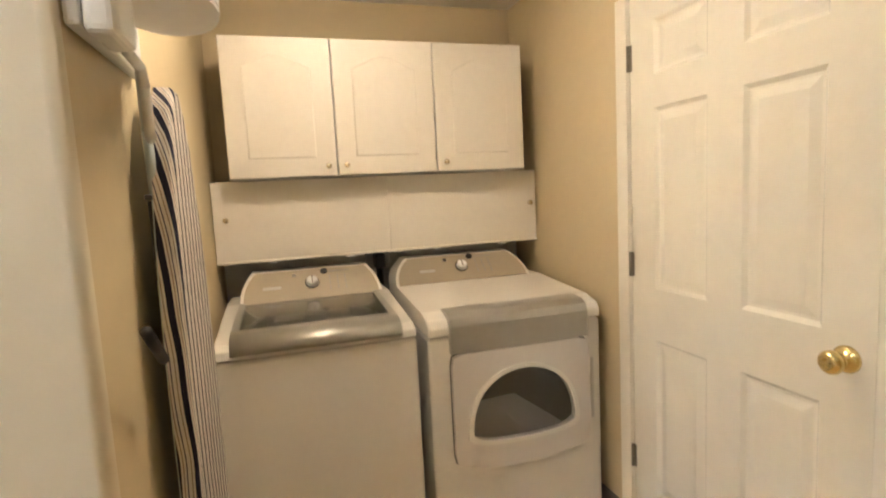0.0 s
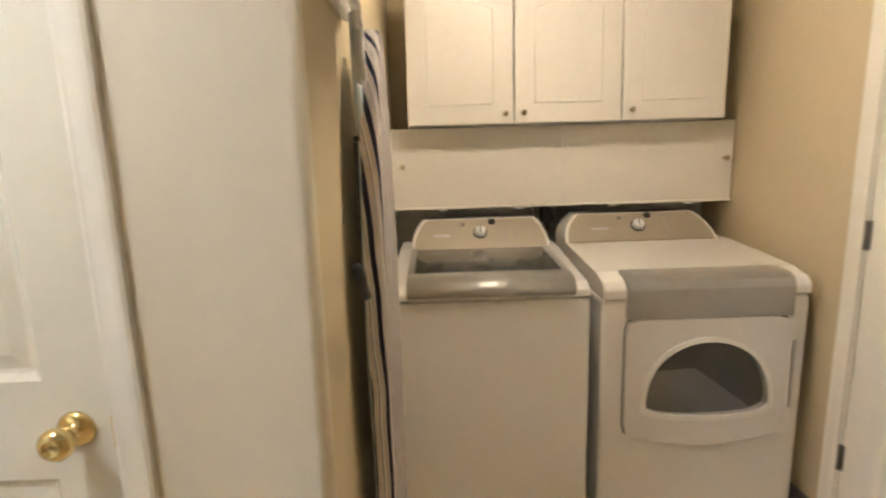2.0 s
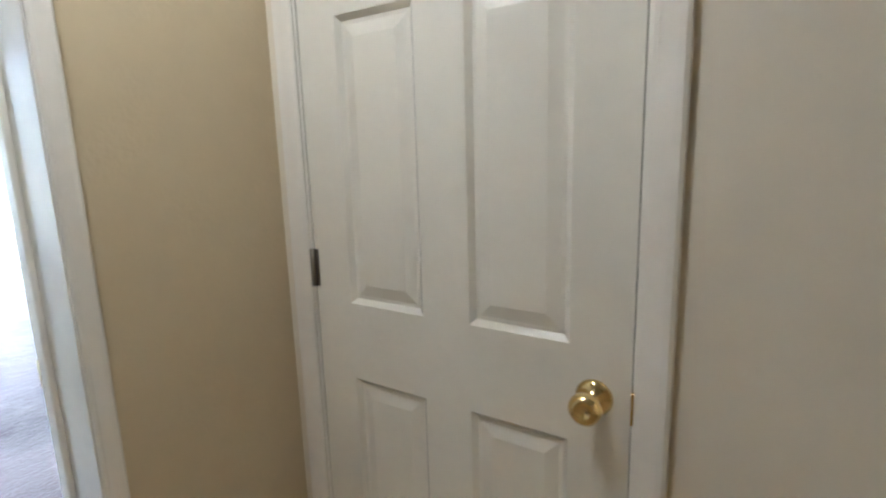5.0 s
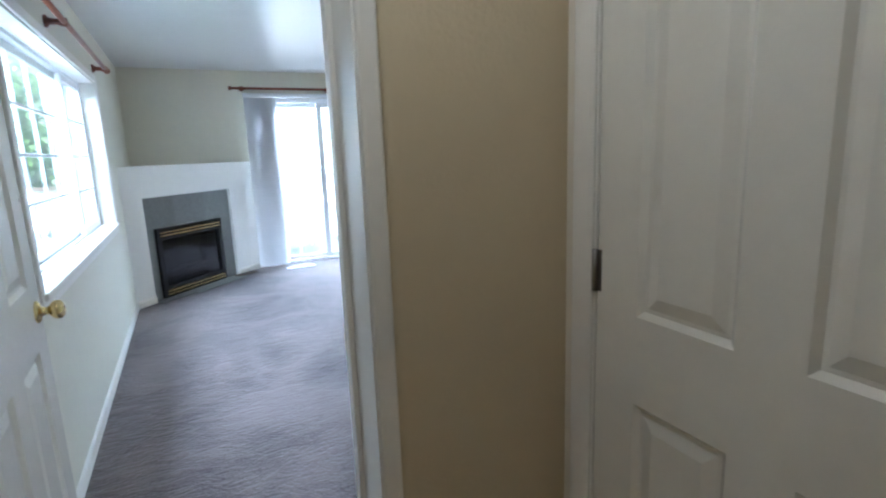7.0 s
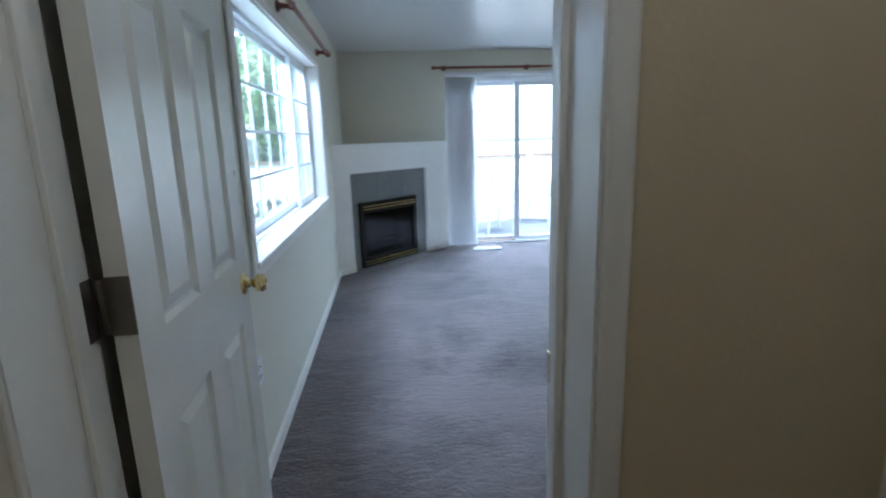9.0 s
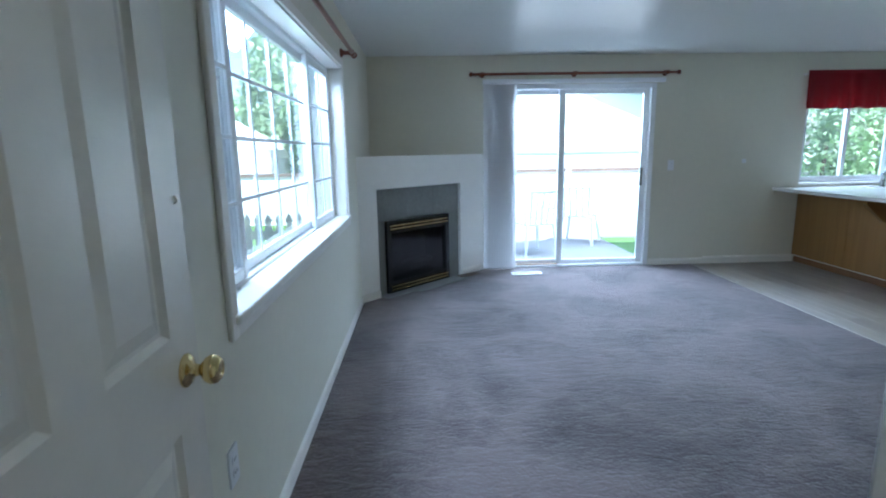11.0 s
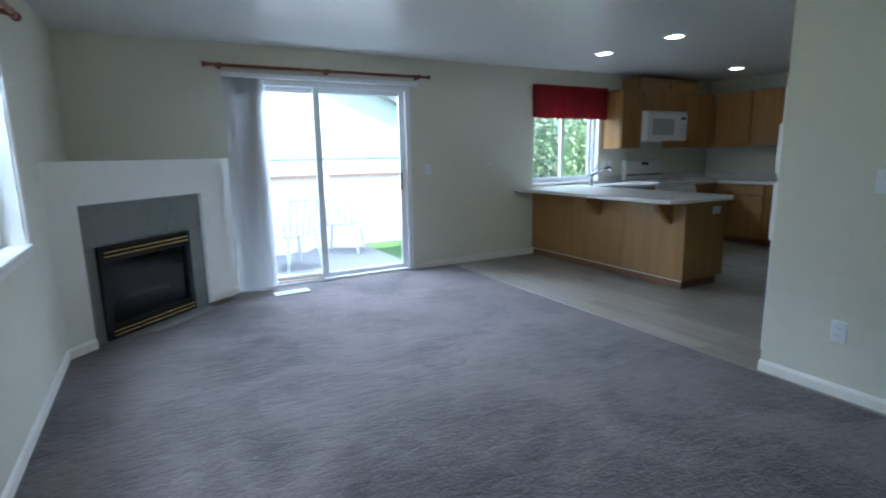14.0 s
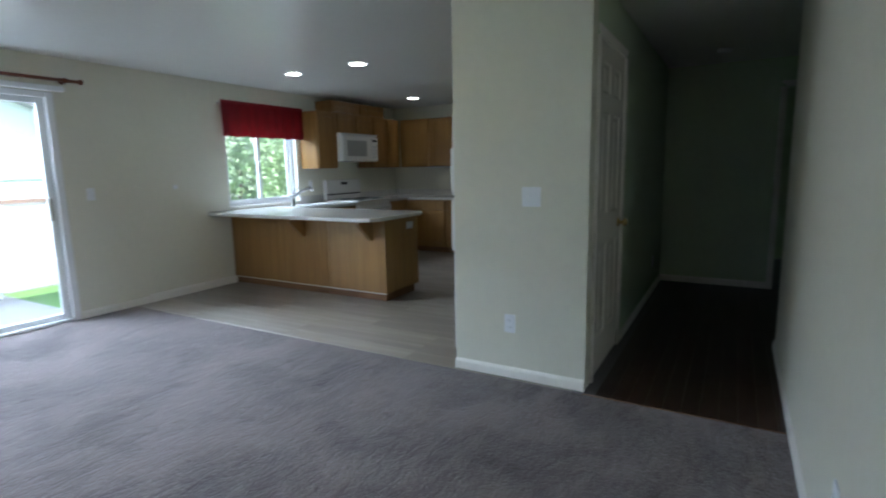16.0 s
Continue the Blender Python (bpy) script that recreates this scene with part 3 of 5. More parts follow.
# door beside the dryer
jamb("door_frame_garage", 1.17, 2.015, 2.035, YR - 0.12, YR + 0.001, "x", YR - 0.06)
casing("trim_garage", 1.17 - 0.004, 2.015 + 0.004, 2.04, YR, 1, "x")
gd = six_panel_door("door_3", "closed white six-panel door beside the dryer", 0.838, hinge_y=-1, knob_z=0.95)
gd.matrix_world = pose(2.012, YR - 0.02, 0, 0, 0, 180)
# pantry door of the entry hall
jamb("door_frame_pantry", 3.88, 4.60, 2.03, YH - 0.001, YH + 0.1, "x", YH + 0.06)
casing("trim_pantry", 3.876, 4.604, 2.034, YH + 0.002, -1, "x")
casing("trim_entry_east", -0.36, 0.405, 2.05, XH, -1, "y")
pd = six_panel_door("door_4", "closed white six-panel pantry door in the dark entry", 0.715, hinge_y=-1)
pd.matrix_world = pose(3.882, YH + 0.02, 0, 0, 0, 0)


# ---- side window
def window_bar_set(parent, y0, y1, z0, z1, x, rows, cols, r=0.008):
    for k in range(1, rows):
        z = z0 + (z1 - z0) * k / rows
        part("grille_bar", box(x - 0.004, x + 0.004, y0, y1, z - r, z + r, 0.002), M_VINYLW, parent)
    for k in range(1, cols):
        y = y0 + (y1 - y0) * k / cols
        part("grille_bar", box(x - 0.0035, x + 0.0035, y - r, y + r, z0, z1, 0.002), M_VINYLW, parent)


def sash(parent, y0, y1, z0, z1, x, w, rows, cols, d=0.03):
    s = part("sash", bmesh.new(), M_VINYLW, parent)
    bm = bmesh.new()
    for a in ((y0, y0 + w, z0, z1), (y1 - w, y1, z0, z1), (y0 + w, y1 - w, z0, z0 + w), (y0 + w, y1 - w, z1 - w, z1)):
        box(x - d / 2, x + d / 2, *a, 0.004, bm=bm)
    s.data = mesh_of(bm, "sash", M_VINYLW)
    pane = part("pane", box(x - 0.002, x + 0.002, y0 + w, y1 - w, z0 + w, z1 - w), M_GLASS, s)
    pane.visible_shadow = False
    window_bar_set(s, y0 + w, y1 - w, z0 + w, z1 - w, x + 0.008, rows, cols)
    return s


w1 = tagged(new("window_1"), "white vinyl three-panel window with grilles and a deep sill", "window", kind="structure")
w1.empty_display_size = 0.1
y0, y1, z0, z1 = W1
bm = bmesh.new()
for a in ((y0, y0 + 0.03, z0, z1), (y1 - 0.03, y1, z0, z1), (y0 + 0.03, y1 - 0.03, z0, z0 + 0.03), (y0 + 0.03, y1 - 0.03, z1 - 0.03, z1)):
    box(-0.155, -0.09, *a, 0.004, bm=bm)
part("window_frame", bm, M_VINYLW, w1)
sash(w1, y0 + 0.03, 2.14, z0 + 0.03, z1 - 0.03, -0.105, 0.045, 4, 2)
sash(w1, 2.08, 3.46, z0 + 0.03, z1 - 0.03, -0.137, 0.045, 4, 4)
sash(w1, 3.40, y1 - 0.03, z0 + 0.03, z1 - 0.03, -0.105, 0.045, 4, 2)
for ya, yb in ((y0 + 0.032, 2.10), (3.44, y1 - 0.032)):
    sc = part("insect_screen", box(-0.1545, -0.1535, ya, yb, z0 + 0.032, z1 - 0.032), M_SCREEN, w1, "grey insect screen")
    sc.visible_shadow = False
bm = bmesh.new()
for a in ((y0 - 0.0, y0 + 0.008, z0 + 0.02, z1), (y1 - 0.008, y1, z0 + 0.02, z1), (y0, y1, z1 - 0.008, z1)):
    box(-0.09, 0.001, *a, bm=bm)
part("window_return", bm, M_TRIM, w1)
part("window_sill", box(-0.09, 0.03, y0 - 0.03, y1 + 0.03, z0 - 0.012, z0 + 0.018, 0.006, 2), M_TRIM, w1)
bm = bmesh.new()
box(0.0, 0.016, y0 - 0.055, y0 - 0.002, z0 - 0.055, z1 + 0.055, 0.004, bm=bm)
box(0.0, 0.016, y1 + 0.002, y1 + 0.055, z0 - 0.055, z1 + 0.055, 0.004, bm=bm)
box(0.0, 0.0155, y0 - 0.002, y1 + 0.002, z1 + 0.002, z1 + 0.055, 0.004, bm=bm)
box(0.0, 0.0155, y0 - 0.002, y1 + 0.002, z0 - 0.055, z0 - 0.012, 0.004, bm=bm)
part("window_casing", bm, M_TRIM, w1)


def curtain_rod(label, a, b, brackets, out):
    """A turned wooden pole between a and b with cup brackets that reach back to the wall along out."""
    r = thing("curtain_rod", label, "curtain rod")
    a, b, out = Vector(a), Vector(b), Vector(out)
    part("pole", tube(a, b, 0.0145, n=14), M_ROD, r, smooth=True)
    d = (b - a).normalized()
    for p, s in ((a, -1), (b, 1)):
        q = Matrix.Translation(p) @ (d * s).to_track_quat("Z", "Y").to_matrix().to_4x4()
        part("finial", lathe([(0.001, -0.002), (0.02, 0), (0.024, 0.008), (0.024, 0.02), (0.018, 0.03), (0.001, 0.034)], 16, q), M_ROD, r, smooth=True)
    for k in brackets:
        p = a.lerp(b, k)
        q = Matrix.Translation(p + out) @ (-out).to_track_quat("Z", "Y").to_matrix().to_4x4()
        L = out.length
        part("bracket", lathe([(0.001, 0), (0.03, 0), (0.03, 0.012), (0.017, 0.02), (0.014, L * 0.6), (0.022, L - 0.012), (0.022, L + 0.012), (0.001, L + 0.016)], 16, q), M_ROD, r, smooth=True)
    return r


curtain_rod("cherry-stained wooden curtain rod over the side window", (0.085, 1.5, 2.042), (0.085, 4.23, 2.042), (0.03, 0.42, 0.97), (-0.084, 0, 0))
curtain_rod("cherry-stained wooden curtain rod over the sliding door", (1.12, 5.93, 2.132), (3.34, 5.93, 2.132), (0.05, 0.5, 0.95), (0, 0.069, 0))

# ---- sliding glass door
sd = tagged(new("window_2"), "white vinyl sliding glass patio door", "sliding door", kind="structure")
x0, x1, _, zt = SL
bm = bmesh.new()
for a in ((x0, x0 + 0.05, 0.0, zt), (x1 - 0.06, x1, 0.0, zt)):
    box(a[0], a[1], YB - 0.012, YB + 0.14, a[2], a[3], 0.004, bm=bm)
box(x0 + 0.05, x1 - 0.06, YB - 0.011, YB + 0.14, zt - 0.05, zt, 0.004, bm=bm)
box(x0 + 0.05, x1 - 0.06, YB - 0.011, YB + 0.14, 0.0, 0.03, 0.004, bm=bm)
part("door_frame", bm, M_VINYLW, sd)


def slider_leaf(a, b, y, w=0.075):
    s = part("sliding_panel", bmesh.new(), M_VINYLW, sd)
    bm = bmesh.new()
    for q in ((a, a + w, 0.03, zt - 0.05), (b - w, b, 0.03, zt - 0.05), (a + w, b - w, 0.03, 0.03 + 0.05), (a + w, b - w, zt - 0.05 - 0.05, zt - 0.05)):
        box(q[0], q[1], y - 0.017, y + 0.017, q[2], q[3], 0.004, bm=bm)
    s.data = mesh_of(bm, "sliding_panel", M_VINYLW)
    pane = part("pane", box(a + w, b - w, y - 0.003, y + 0.003, 0.08, zt - 0.1), M_GLASS, s)
    pane.visible_shadow = False
    return s


slider_leaf(x0 + 0.05, 2.17, YB + 0.09, 0.065)
lf = slider_leaf(2.09, x1 - 0.06, YB + 0.045, 0.065)
part("handle", box(2.985 + 0.03, 2.985 + 0.055, YB - 0.01, YB + 0.028, 0.92, 1.12, 0.008, 2), M_STEEL, lf, "bronze pull handle")
part("threshold", box(x0 + 0.05, 2.1, YB + 0.0, YB + 0.06, 0.03, 0.04), M_FENCE, sd, "brown threshold strip")
# vertical blinds, drawn to one side
vb = thing("vertical_blinds", "pale grey vertical blinds drawn to one side", "blinds")
part("head_rail", box(1.235, 3.22, YB - 0.075, YB - 0.018, 2.035, 2.08, 0.006, 2), M_PLASTIC, vb)
bm0 = bmesh.new()
n = 6
rows = []
for i in range(n + 1):
    u = (i / n - 0.5) * 0.088
    rows.append([bm0.verts.new((u, 0.006 * math.cos((i / n - 0.5) * math.pi), z)) for z in (0.02, 2.03)])
for a, b in zip(rows, rows[1:]):
    bm0.faces.new((a[0], b[0], b[1], a[1]))
bmesh.ops.solidify(bm0, geom=bm0.faces[:], thickness=0.0012)
slat = mesh_of(bm0, "slat", M_BLIND, True)
for i in range(11):
    o = new("slat", slat)
    o.parent = vb
    o.location = (1.283 + 0.0275 * i, YB - 0.06, 0)
    o.rotation_euler = (0, 0, radians(-13 + random.uniform(-3, 3)))

# ---- kitchen window with a red valance
w3 = tagged(new("window_3"), "white vinyl sliding kitchen window over the sink", "window", kind="structure")
x0, x1, z0, z1 = KW
bm = bmesh.new()
for a in ((x0, x0 + 0.035, z0, z1), (x1 - 0.035, x1, z0, z1), (x0 + 0.035, x1 - 0.035, z0, z0 + 0.035), (x0 + 0.035, x1 - 0.035, z1 - 0.035, z1)):
    box(a[0], a[1], YB + 0.07, YB + 0.14, a[2], a[3], 0.004, bm=bm)
part("window_frame", bm, M_VINYLW, w3)
for a, b, y in ((x0 + 0.035, 5.44, YB + 0.09), (5.40, x1 - 0.035, YB + 0.12)):
    s = part("sash", bmesh.new(), M_VINYLW, w3)
    bm = bmesh.new()
    w = 0.045
    for q in ((a, a + w, z0 + 0.035, z1 - 0.035), (b - w, b, z0 + 0.035, z1 - 0.035), (a + w, b - w, z0 + 0.035, z0 + 0.08), (a + w, b - w, z1 - 0.08, z1 - 0.035)):
        box(q[0], q[1], y - 0.014, y + 0.014, q[2], q[3], 0.003, bm=bm)
    s.data = mesh_of(bm, "sash", M_VINYLW)
    pane = part("pane", box(a + w, b - w, y - 0.002, y + 0.002, z0 + 0.08, z1 - 0.08), M_GLASS, s)
    pane.visible_shadow = False
part("window_sill", box(x0 + 0.001, x1 - 0.001, YB - 0.012, YB + 0.07, z0 - 0.012, z0 + 0.012, 0.004), M_TRIM, w3)
va = thing("valance", "deep red gathered cloth valance over the kitchen window", "valance")
bm = bmesh.new()
N, K = 90, 8
grid = []
for i in range(N + 1):
    x = 4.79 + 1.28 * i / N
    col = []
    for k in range(K + 1):
        f = k / K
        y = YB - 0.075 - 0.012 * (0.25 + f) * math.sin(i * 0.62 + 0.8 * math.sin(i * 0.21)) - 0.01 * f
        col.append(bm.verts.new((x, y, 2.135 - 0.41 * f + 0.006 * math.sin(i * 0.35) * f)))
    grid.append(col)
for a, b in zip(grid, grid[1:]):
    for k in range(K):
        bm.faces.new((a[k], a[k + 1], b[k + 1], b[k]))
bmesh.ops.solidify(bm, geom=bm.faces[:], thickness=0.003)
part("cloth", bm, M_RED, va, smooth=True)
part("rod", tube((4.78, YB - 0.05, 2.10), (6.08, YB - 0.05, 2.10), 0.008), M_PLASTIC, va, smooth=True)
for x in (4.80, 6.06):
    part("bracket", box(x - 0.006, x + 0.006, YB - 0.055, YB, 2.09, 2.11), M_PLASTIC, va)


def ring(outer, inner, depth, bm=None, m=None):
    """A flat ring between two outlines of as many points, in x and z, with a depth along y."""
    bm = bm or bmesh.new()
    m = m or Matrix()
    loops = [[bm.verts.new(m @ Vector((x, y, z))) for x, z in pts] for pts, y in ((outer, 0), (inner, 0), (inner, depth), (outer, depth))]
    n = len(outer)
    for a, b in zip(loops, loops[1:] + loops[:1]):
        for i in range(n):
            bm.faces.new((a[i], a[(i + 1) % n], b[(i + 1) % n], b[i]))
    return bm



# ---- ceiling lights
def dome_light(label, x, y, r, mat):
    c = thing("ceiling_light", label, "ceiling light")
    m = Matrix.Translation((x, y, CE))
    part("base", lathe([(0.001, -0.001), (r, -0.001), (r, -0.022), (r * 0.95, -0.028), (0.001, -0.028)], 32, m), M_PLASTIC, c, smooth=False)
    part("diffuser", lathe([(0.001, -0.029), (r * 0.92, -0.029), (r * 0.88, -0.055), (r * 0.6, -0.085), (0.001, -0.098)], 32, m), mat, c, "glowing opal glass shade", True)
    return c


# Hall dome is unseen, added and placed to light the closet door and walls.
M_FILL_HALL = glow("opal_fill_hall", (1.0, 0.93, 0.80), 5.4)
M_BULB_LIVING = glow("opal_lamp_living", (1.0, 0.82, 0.52), 12.5)
dome_light("round opal ceiling light of the laundry nook", 1.80, -1.46, 0.13, M_BULB)
dome_light("unseen round opal ceiling light added to light the laundry hall", 0.62, -0.10, 0.13, M_FILL_HALL)
dome_light("round opal ceiling light of the living room", 2.29, 3.43, 0.14, M_BULB_LIVING)
for x, y in ((4.955, 4.935), (4.93, 4.055), (7.345, 4.975)):
    c = thing("recessed_light", "lit recessed can light with a white trim ring", "recessed light", "kitchen can lights", (x, y, CE))
    circ = [(math.cos(2 * math.pi * k / 32), math.sin(2 * math.pi * k / 32)) for k in range(32)]
    part("trim_ring", ring([(0.098 * a, 0.098 * b) for a, b in circ], [(0.076 * a, 0.076 * b) for a, b in circ], 0.008, m=Matrix.Translation((0, 0, -0.009)) @ pose(0, 0, 0, 90, 0, 0) @ Matrix.Translation((0, 0, 0))), M_PLASTIC, c)
    part("lens", lathe([(0.001, -0.002), (0.075, -0.002), (0.075, -0.006), (0.001, -0.006)], 32), M_CAN, c, "glowing frosted lens")
sm = thing("smoke_detector", "white round smoke detector on the hall ceiling", "smoke detector")
part("body", lathe([(0.001, -0.001), (0.06, -0.001), (0.065, -0.02), (0.05, -0.034), (0.001, -0.036)], 24, Matrix.Translation((6.3, 0.95, CE))), M_PLASTIC, sm, smooth=True)


def rounded(w, h, r, n=6, sag=0.0):
    """A rounded rectangle round the origin; sag: how far the bottom edge bows down in the middle."""
    pts = []
    for cx, cz, a0 in ((w / 2 - r, h / 2 - r, 0), (-w / 2 + r, h / 2 - r, 90), (-w / 2 + r, -h / 2 + r, 180), (w / 2 - r, -h / 2 + r, 270)):
        for k in range(n + 1):
            a = radians(a0 + 90 * k / n)
            pts.append((cx + r * math.cos(a), cz + r * math.sin(a)))
        if a0 == 180 and sag:
            for k in range(1, 10):
                u = k / 10
                pts.append((-w / 2 + r + u * (w - 2 * r), -h / 2 - sag * math.sin(math.pi * u)))
    return pts


# ---- laundry appliances; they face along -x
def machine_body(parent, y0, y1, x0, x1, zt):
    part("body", box(x0, x1, y0, y1, 0.03, zt, 0.012, 2), M_WHITEAPP, parent)
    for x in (x0 + 0.05, x1 - 0.05):
        for y in (y0 + 0.05, y1 - 0.05):
            part("foot", lathe([(0.001, 0), (0.022, 0), (0.022, 0.012), (0.01, 0.016), (0.01, 0.035), (0.001, 0.035)], 12, Matrix.Translation((x, y, 0))), M_BLACKPL, parent)


def console(parent, yc, w, x0, z0, x1, z1, xb, inset=0.05):
    """The slanted control panel: silver face, white end cheeks, dial, buttons and display."""
    bm = bmesh.new()
    a, b = w / 2, w / 2 - inset
    steps = 8
    rings = []
    for k in range(steps + 1):
        u = k / steps
        s = b + (a - b) * (1 - u ** 2.4)
        x, z = x0 + (x1 - x0) * u, z0 + (z1 - z0) * u
        rings.append([bm.verts.new(p) for p in ((x, yc - s, z), (x, yc + s, z), (xb, yc + s, z), (xb, yc - s, z))])
    for lo, hi in zip(rings, rings[1:]):
        for i in range(4):
            bm.faces.new((lo[i], lo[(i + 1) % 4], hi[(i + 1) % 4], hi[i]))
    bm.faces.new(rings[0][::-1])
    bm.faces.new(rings[-1])
    sharp = [e for e in bm.edges if e.calc_face_angle(0) > 0.6]
    bmesh.ops.bevel(bm, geom=sharp, offset=0.010, segments=2, affect="EDGES", profile=0.5)
    c = part("control_panel", bm, M_WHITEAPP, parent, smooth=False)
    up = Vector((x1 - x0, 0, z1 - z0))
    L = up.length
    up.normalize()
    nrm = Vector((-up.z, 0, up.x))
    m = Matrix(((0, -nrm.x, up.x, x0), (-1, 0, 0, yc), (0, -nrm.z, up.z, z0), (0, 0, 0, 1)))   # x to the viewer's right, z up the slope, -y out
    f = bmesh.new()
    k = 0.007
    right = [(b + (a - b) * (1 - u ** 2.4) - 0.014, k + u * (L - 2 * k)) for u in [q / 8 for q in range(9)]]
    pts = right + [(-x, z) for x, z in right[::-1]]
    prism(pts, 0.004, m @ Matrix.Translation((0, -0.0035, 0)), f)
    part("fascia", f, M_CONSOLE, c, "champagne silver fascia")
    q = m @ Matrix.Translation((0.0, -0.004, L * 0.52)) @ pose(0, 0, 0, 90, 0, 0)
    part("dial_ring", lathe([(0.001, 0), (0.031, 0), (0.031, 0.004), (0.001, 0.004)], 28, q), M_BLACKPL, c)
    part("dial", lathe([(0.001, 0.004), (0.025, 0.004), (0.023, 0.022), (0.020, 0.026), (0.001, 0.026)], 28, q), M_PLASTIC, c, "white cycle dial", True)
    part("dial_mark", box(-0.0025, 0.0025, -0.020, 0.020, 0.0262, 0.028, 0.001), M_STEEL, c).data.transform(q)
    q2 = m @ Matrix.Translation((0.055, -0.004, L * 0.86)) @ pose(0, 0, 0, 90, 0, 0)
    part("start_button", lathe([(0.001, 0), (0.016, 0), (0.015, 0.005), (0.001, 0.006)], 20, q2), M_BLACKPL, c)
    bars = bmesh.new()
    for i in range(3):
        for j in range(3):
            box(0.075 + 0.034 * i, 0.080 + 0.034 * i, -0.0055, -0.003, 0.045 + j * 0.028, 0.064 + j * 0.028, bm=bars)
    box(0.075, 0.165, -0.0055, -0.003, L * 0.83, L * 0.85, bm=bars)
    bmesh.ops.transform(bars, matrix=m, verts=bars.verts)
    part("markings", bars, M_TUB, c)
    bd = prism(rounded(0.075, 0.014, 0.006), 0.003, m @ Matrix.Translation((-0.17, -0.0055, L * 0.45)))
    part("badge", bd, M_CABSIDE, c)
    q3 = m @ Matrix.Translation((-0.075, -0.004, L * 0.78)) @ pose(0, 0, 0, 90, 0, 0)
    part("button", lathe([(0.001, 0), (0.010, 0), (0.009, 0.004), (0.001, 0.004)], 16, q3), M_CHROME, c)
    return c


def wedge(y0, y1, prof, bevel=0.0):
    """A profile of x and z drawn out from y0 to y1."""
    bm = bmesh.new()
    a = [bm.verts.new((x, y0, z)) for x, z in prof]
    b = [bm.verts.new((x, y1, z)) for x, z in prof]
    n = len(prof)
    for i in range(n):
        bm.faces.new((a[i], a[(i + 1) % n], b[(i + 1) % n], b[i]))
    bm.faces.new(a[::-1])
    bm.faces.new(b)
    if bevel:
        bmesh.ops.bevel(bm, geom=bm.edges[:], offset=bevel, segments=2, affect="EDGES", profile=0.5)
    return bm


wa = thing("washing_machine", "white top-loading washer with a silver and glass lid", "washer", at=(2.5, -1.305, 0))
inv = Matrix.Translation((-2.5, 1.305, 0))


def local(ob_parent, shift):
    for o in ob_parent.children_recursive:
        if o.parent == ob_parent and o.data:
            o.matrix_parent_inverse = shift


machine_body(wa, -1.645, -0.965, 2.155, 2.86, 0.872)
YW0, YW1, YL0, YL1 = -1.643, -0.967, -1.578, -1.032
part("deck_side", wedge(YW0, YL0, [(2.15, 0.878), (2.156, 0.905), (2.19, 0.925), (2.66, 0.968), (2.855, 0.968), (2.855, 0.878)], 0.006), M_WHITEAPP, wa)
part("deck_side", wedge(YL1, YW1, [(2.15, 0.878), (2.156, 0.905), (2.19, 0.925), (2.66, 0.968), (2.855, 0.968), (2.855, 0.878)], 0.006), M_WHITEAPP, wa)
part("deck_front", wedge(YL0 - 0.001, YL1 + 0.001, [(2.151, 0.878), (2.151, 0.8995), (2.19, 0.8995), (2.19, 0.878)]), M_WHITEAPP, wa)
part("deck_rear", wedge(YL0, YL1, [(2.62, 0.878), (2.62, 0.962), (2.855, 0.966), (2.855, 0.878)]), M_WHITEAPP, wa)
part("lid_front", wedge(YL0 - 0.012, YL1 + 0.012, [(2.142, 0.892), (2.136, 0.904), (2.142, 0.924), (2.168, 0.945), (2.20, 0.953), (2.245, 0.955), (2.245, 0.940), (2.2, 0.93), (2.17, 0.901)]), M_SILVER, wa, "silver curved lid front", True)
for ya, yb in ((YL0 - 0.012, YL0 + 0.012), (YL1 - 0.012, YL1 + 0.012)):
    part("lid_rail", wedge(ya, yb, [(2.246, 0.936), (2.246, 0.954), (2.62, 0.974), (2.62, 0.955)]), M_SILVER, wa)
gl = part("lid_glass", wedge(YL0 + 0.0125, YL1 - 0.0125, [(2.246, 0.943), (2.246, 0.949), (2.619, 0.969), (2.619, 0.963)]), M_DARKGLASS, wa, "tinted lid glass")
tubm = Matrix.Translation((2.455, -1.305, 0.874))
part("tub", lathe([(0.29, 0.002), (0.24, 0.04), (0.225, 0.03), (0.23, 0.003), (0.05, 0.003), (0.045, 0.045), (0.001, 0.05)], 36, tubm), M_TUB, wa, smooth=True)
console(wa, -1.318, 0.60, 2.655, 0.955, 2.775, 1.078, 2.86)
local(wa, inv)

dr = thing("clothes_dryer", "white front-loading dryer with a grey-banded door", "dryer", at=(2.5, -2.04, 0))
machine_body(dr, -2.397, -1.683, 2.15, 2.86, 0.86)
for o in dr.children:
    o.matrix_parent_inverse = Matrix.Translation((-2.5, 2.04, 0))
part("deck", wedge(-2.395, -1.685, [(2.143, 0.864), (2.143, 0.90), (2.165, 0.925), (2.24, 0.942), (2.66, 0.972), (2.855, 0.972), (2.855, 0.864)], 0.008), M_WHITEAPP, dr)
yc = -2.045
part("door_band", wedge(yc - 0.283, yc + 0.283, [(2.126, 0.797), (2.124, 0.90), (2.136, 0.928), (2.165, 0.944), (2.235, 0.9495), (2.235, 0.940), (2.17, 0.93), (2.15, 0.91), (2.15, 0.797)], 0.003), M_SILVER, dr, "grey band over the door")
DM = Matrix.Translation((2.150, yc, 0.58)) @ pose(0, 0, 0, 0, 0, -90)     # x to the viewer's right (-y), -y out
N = 64


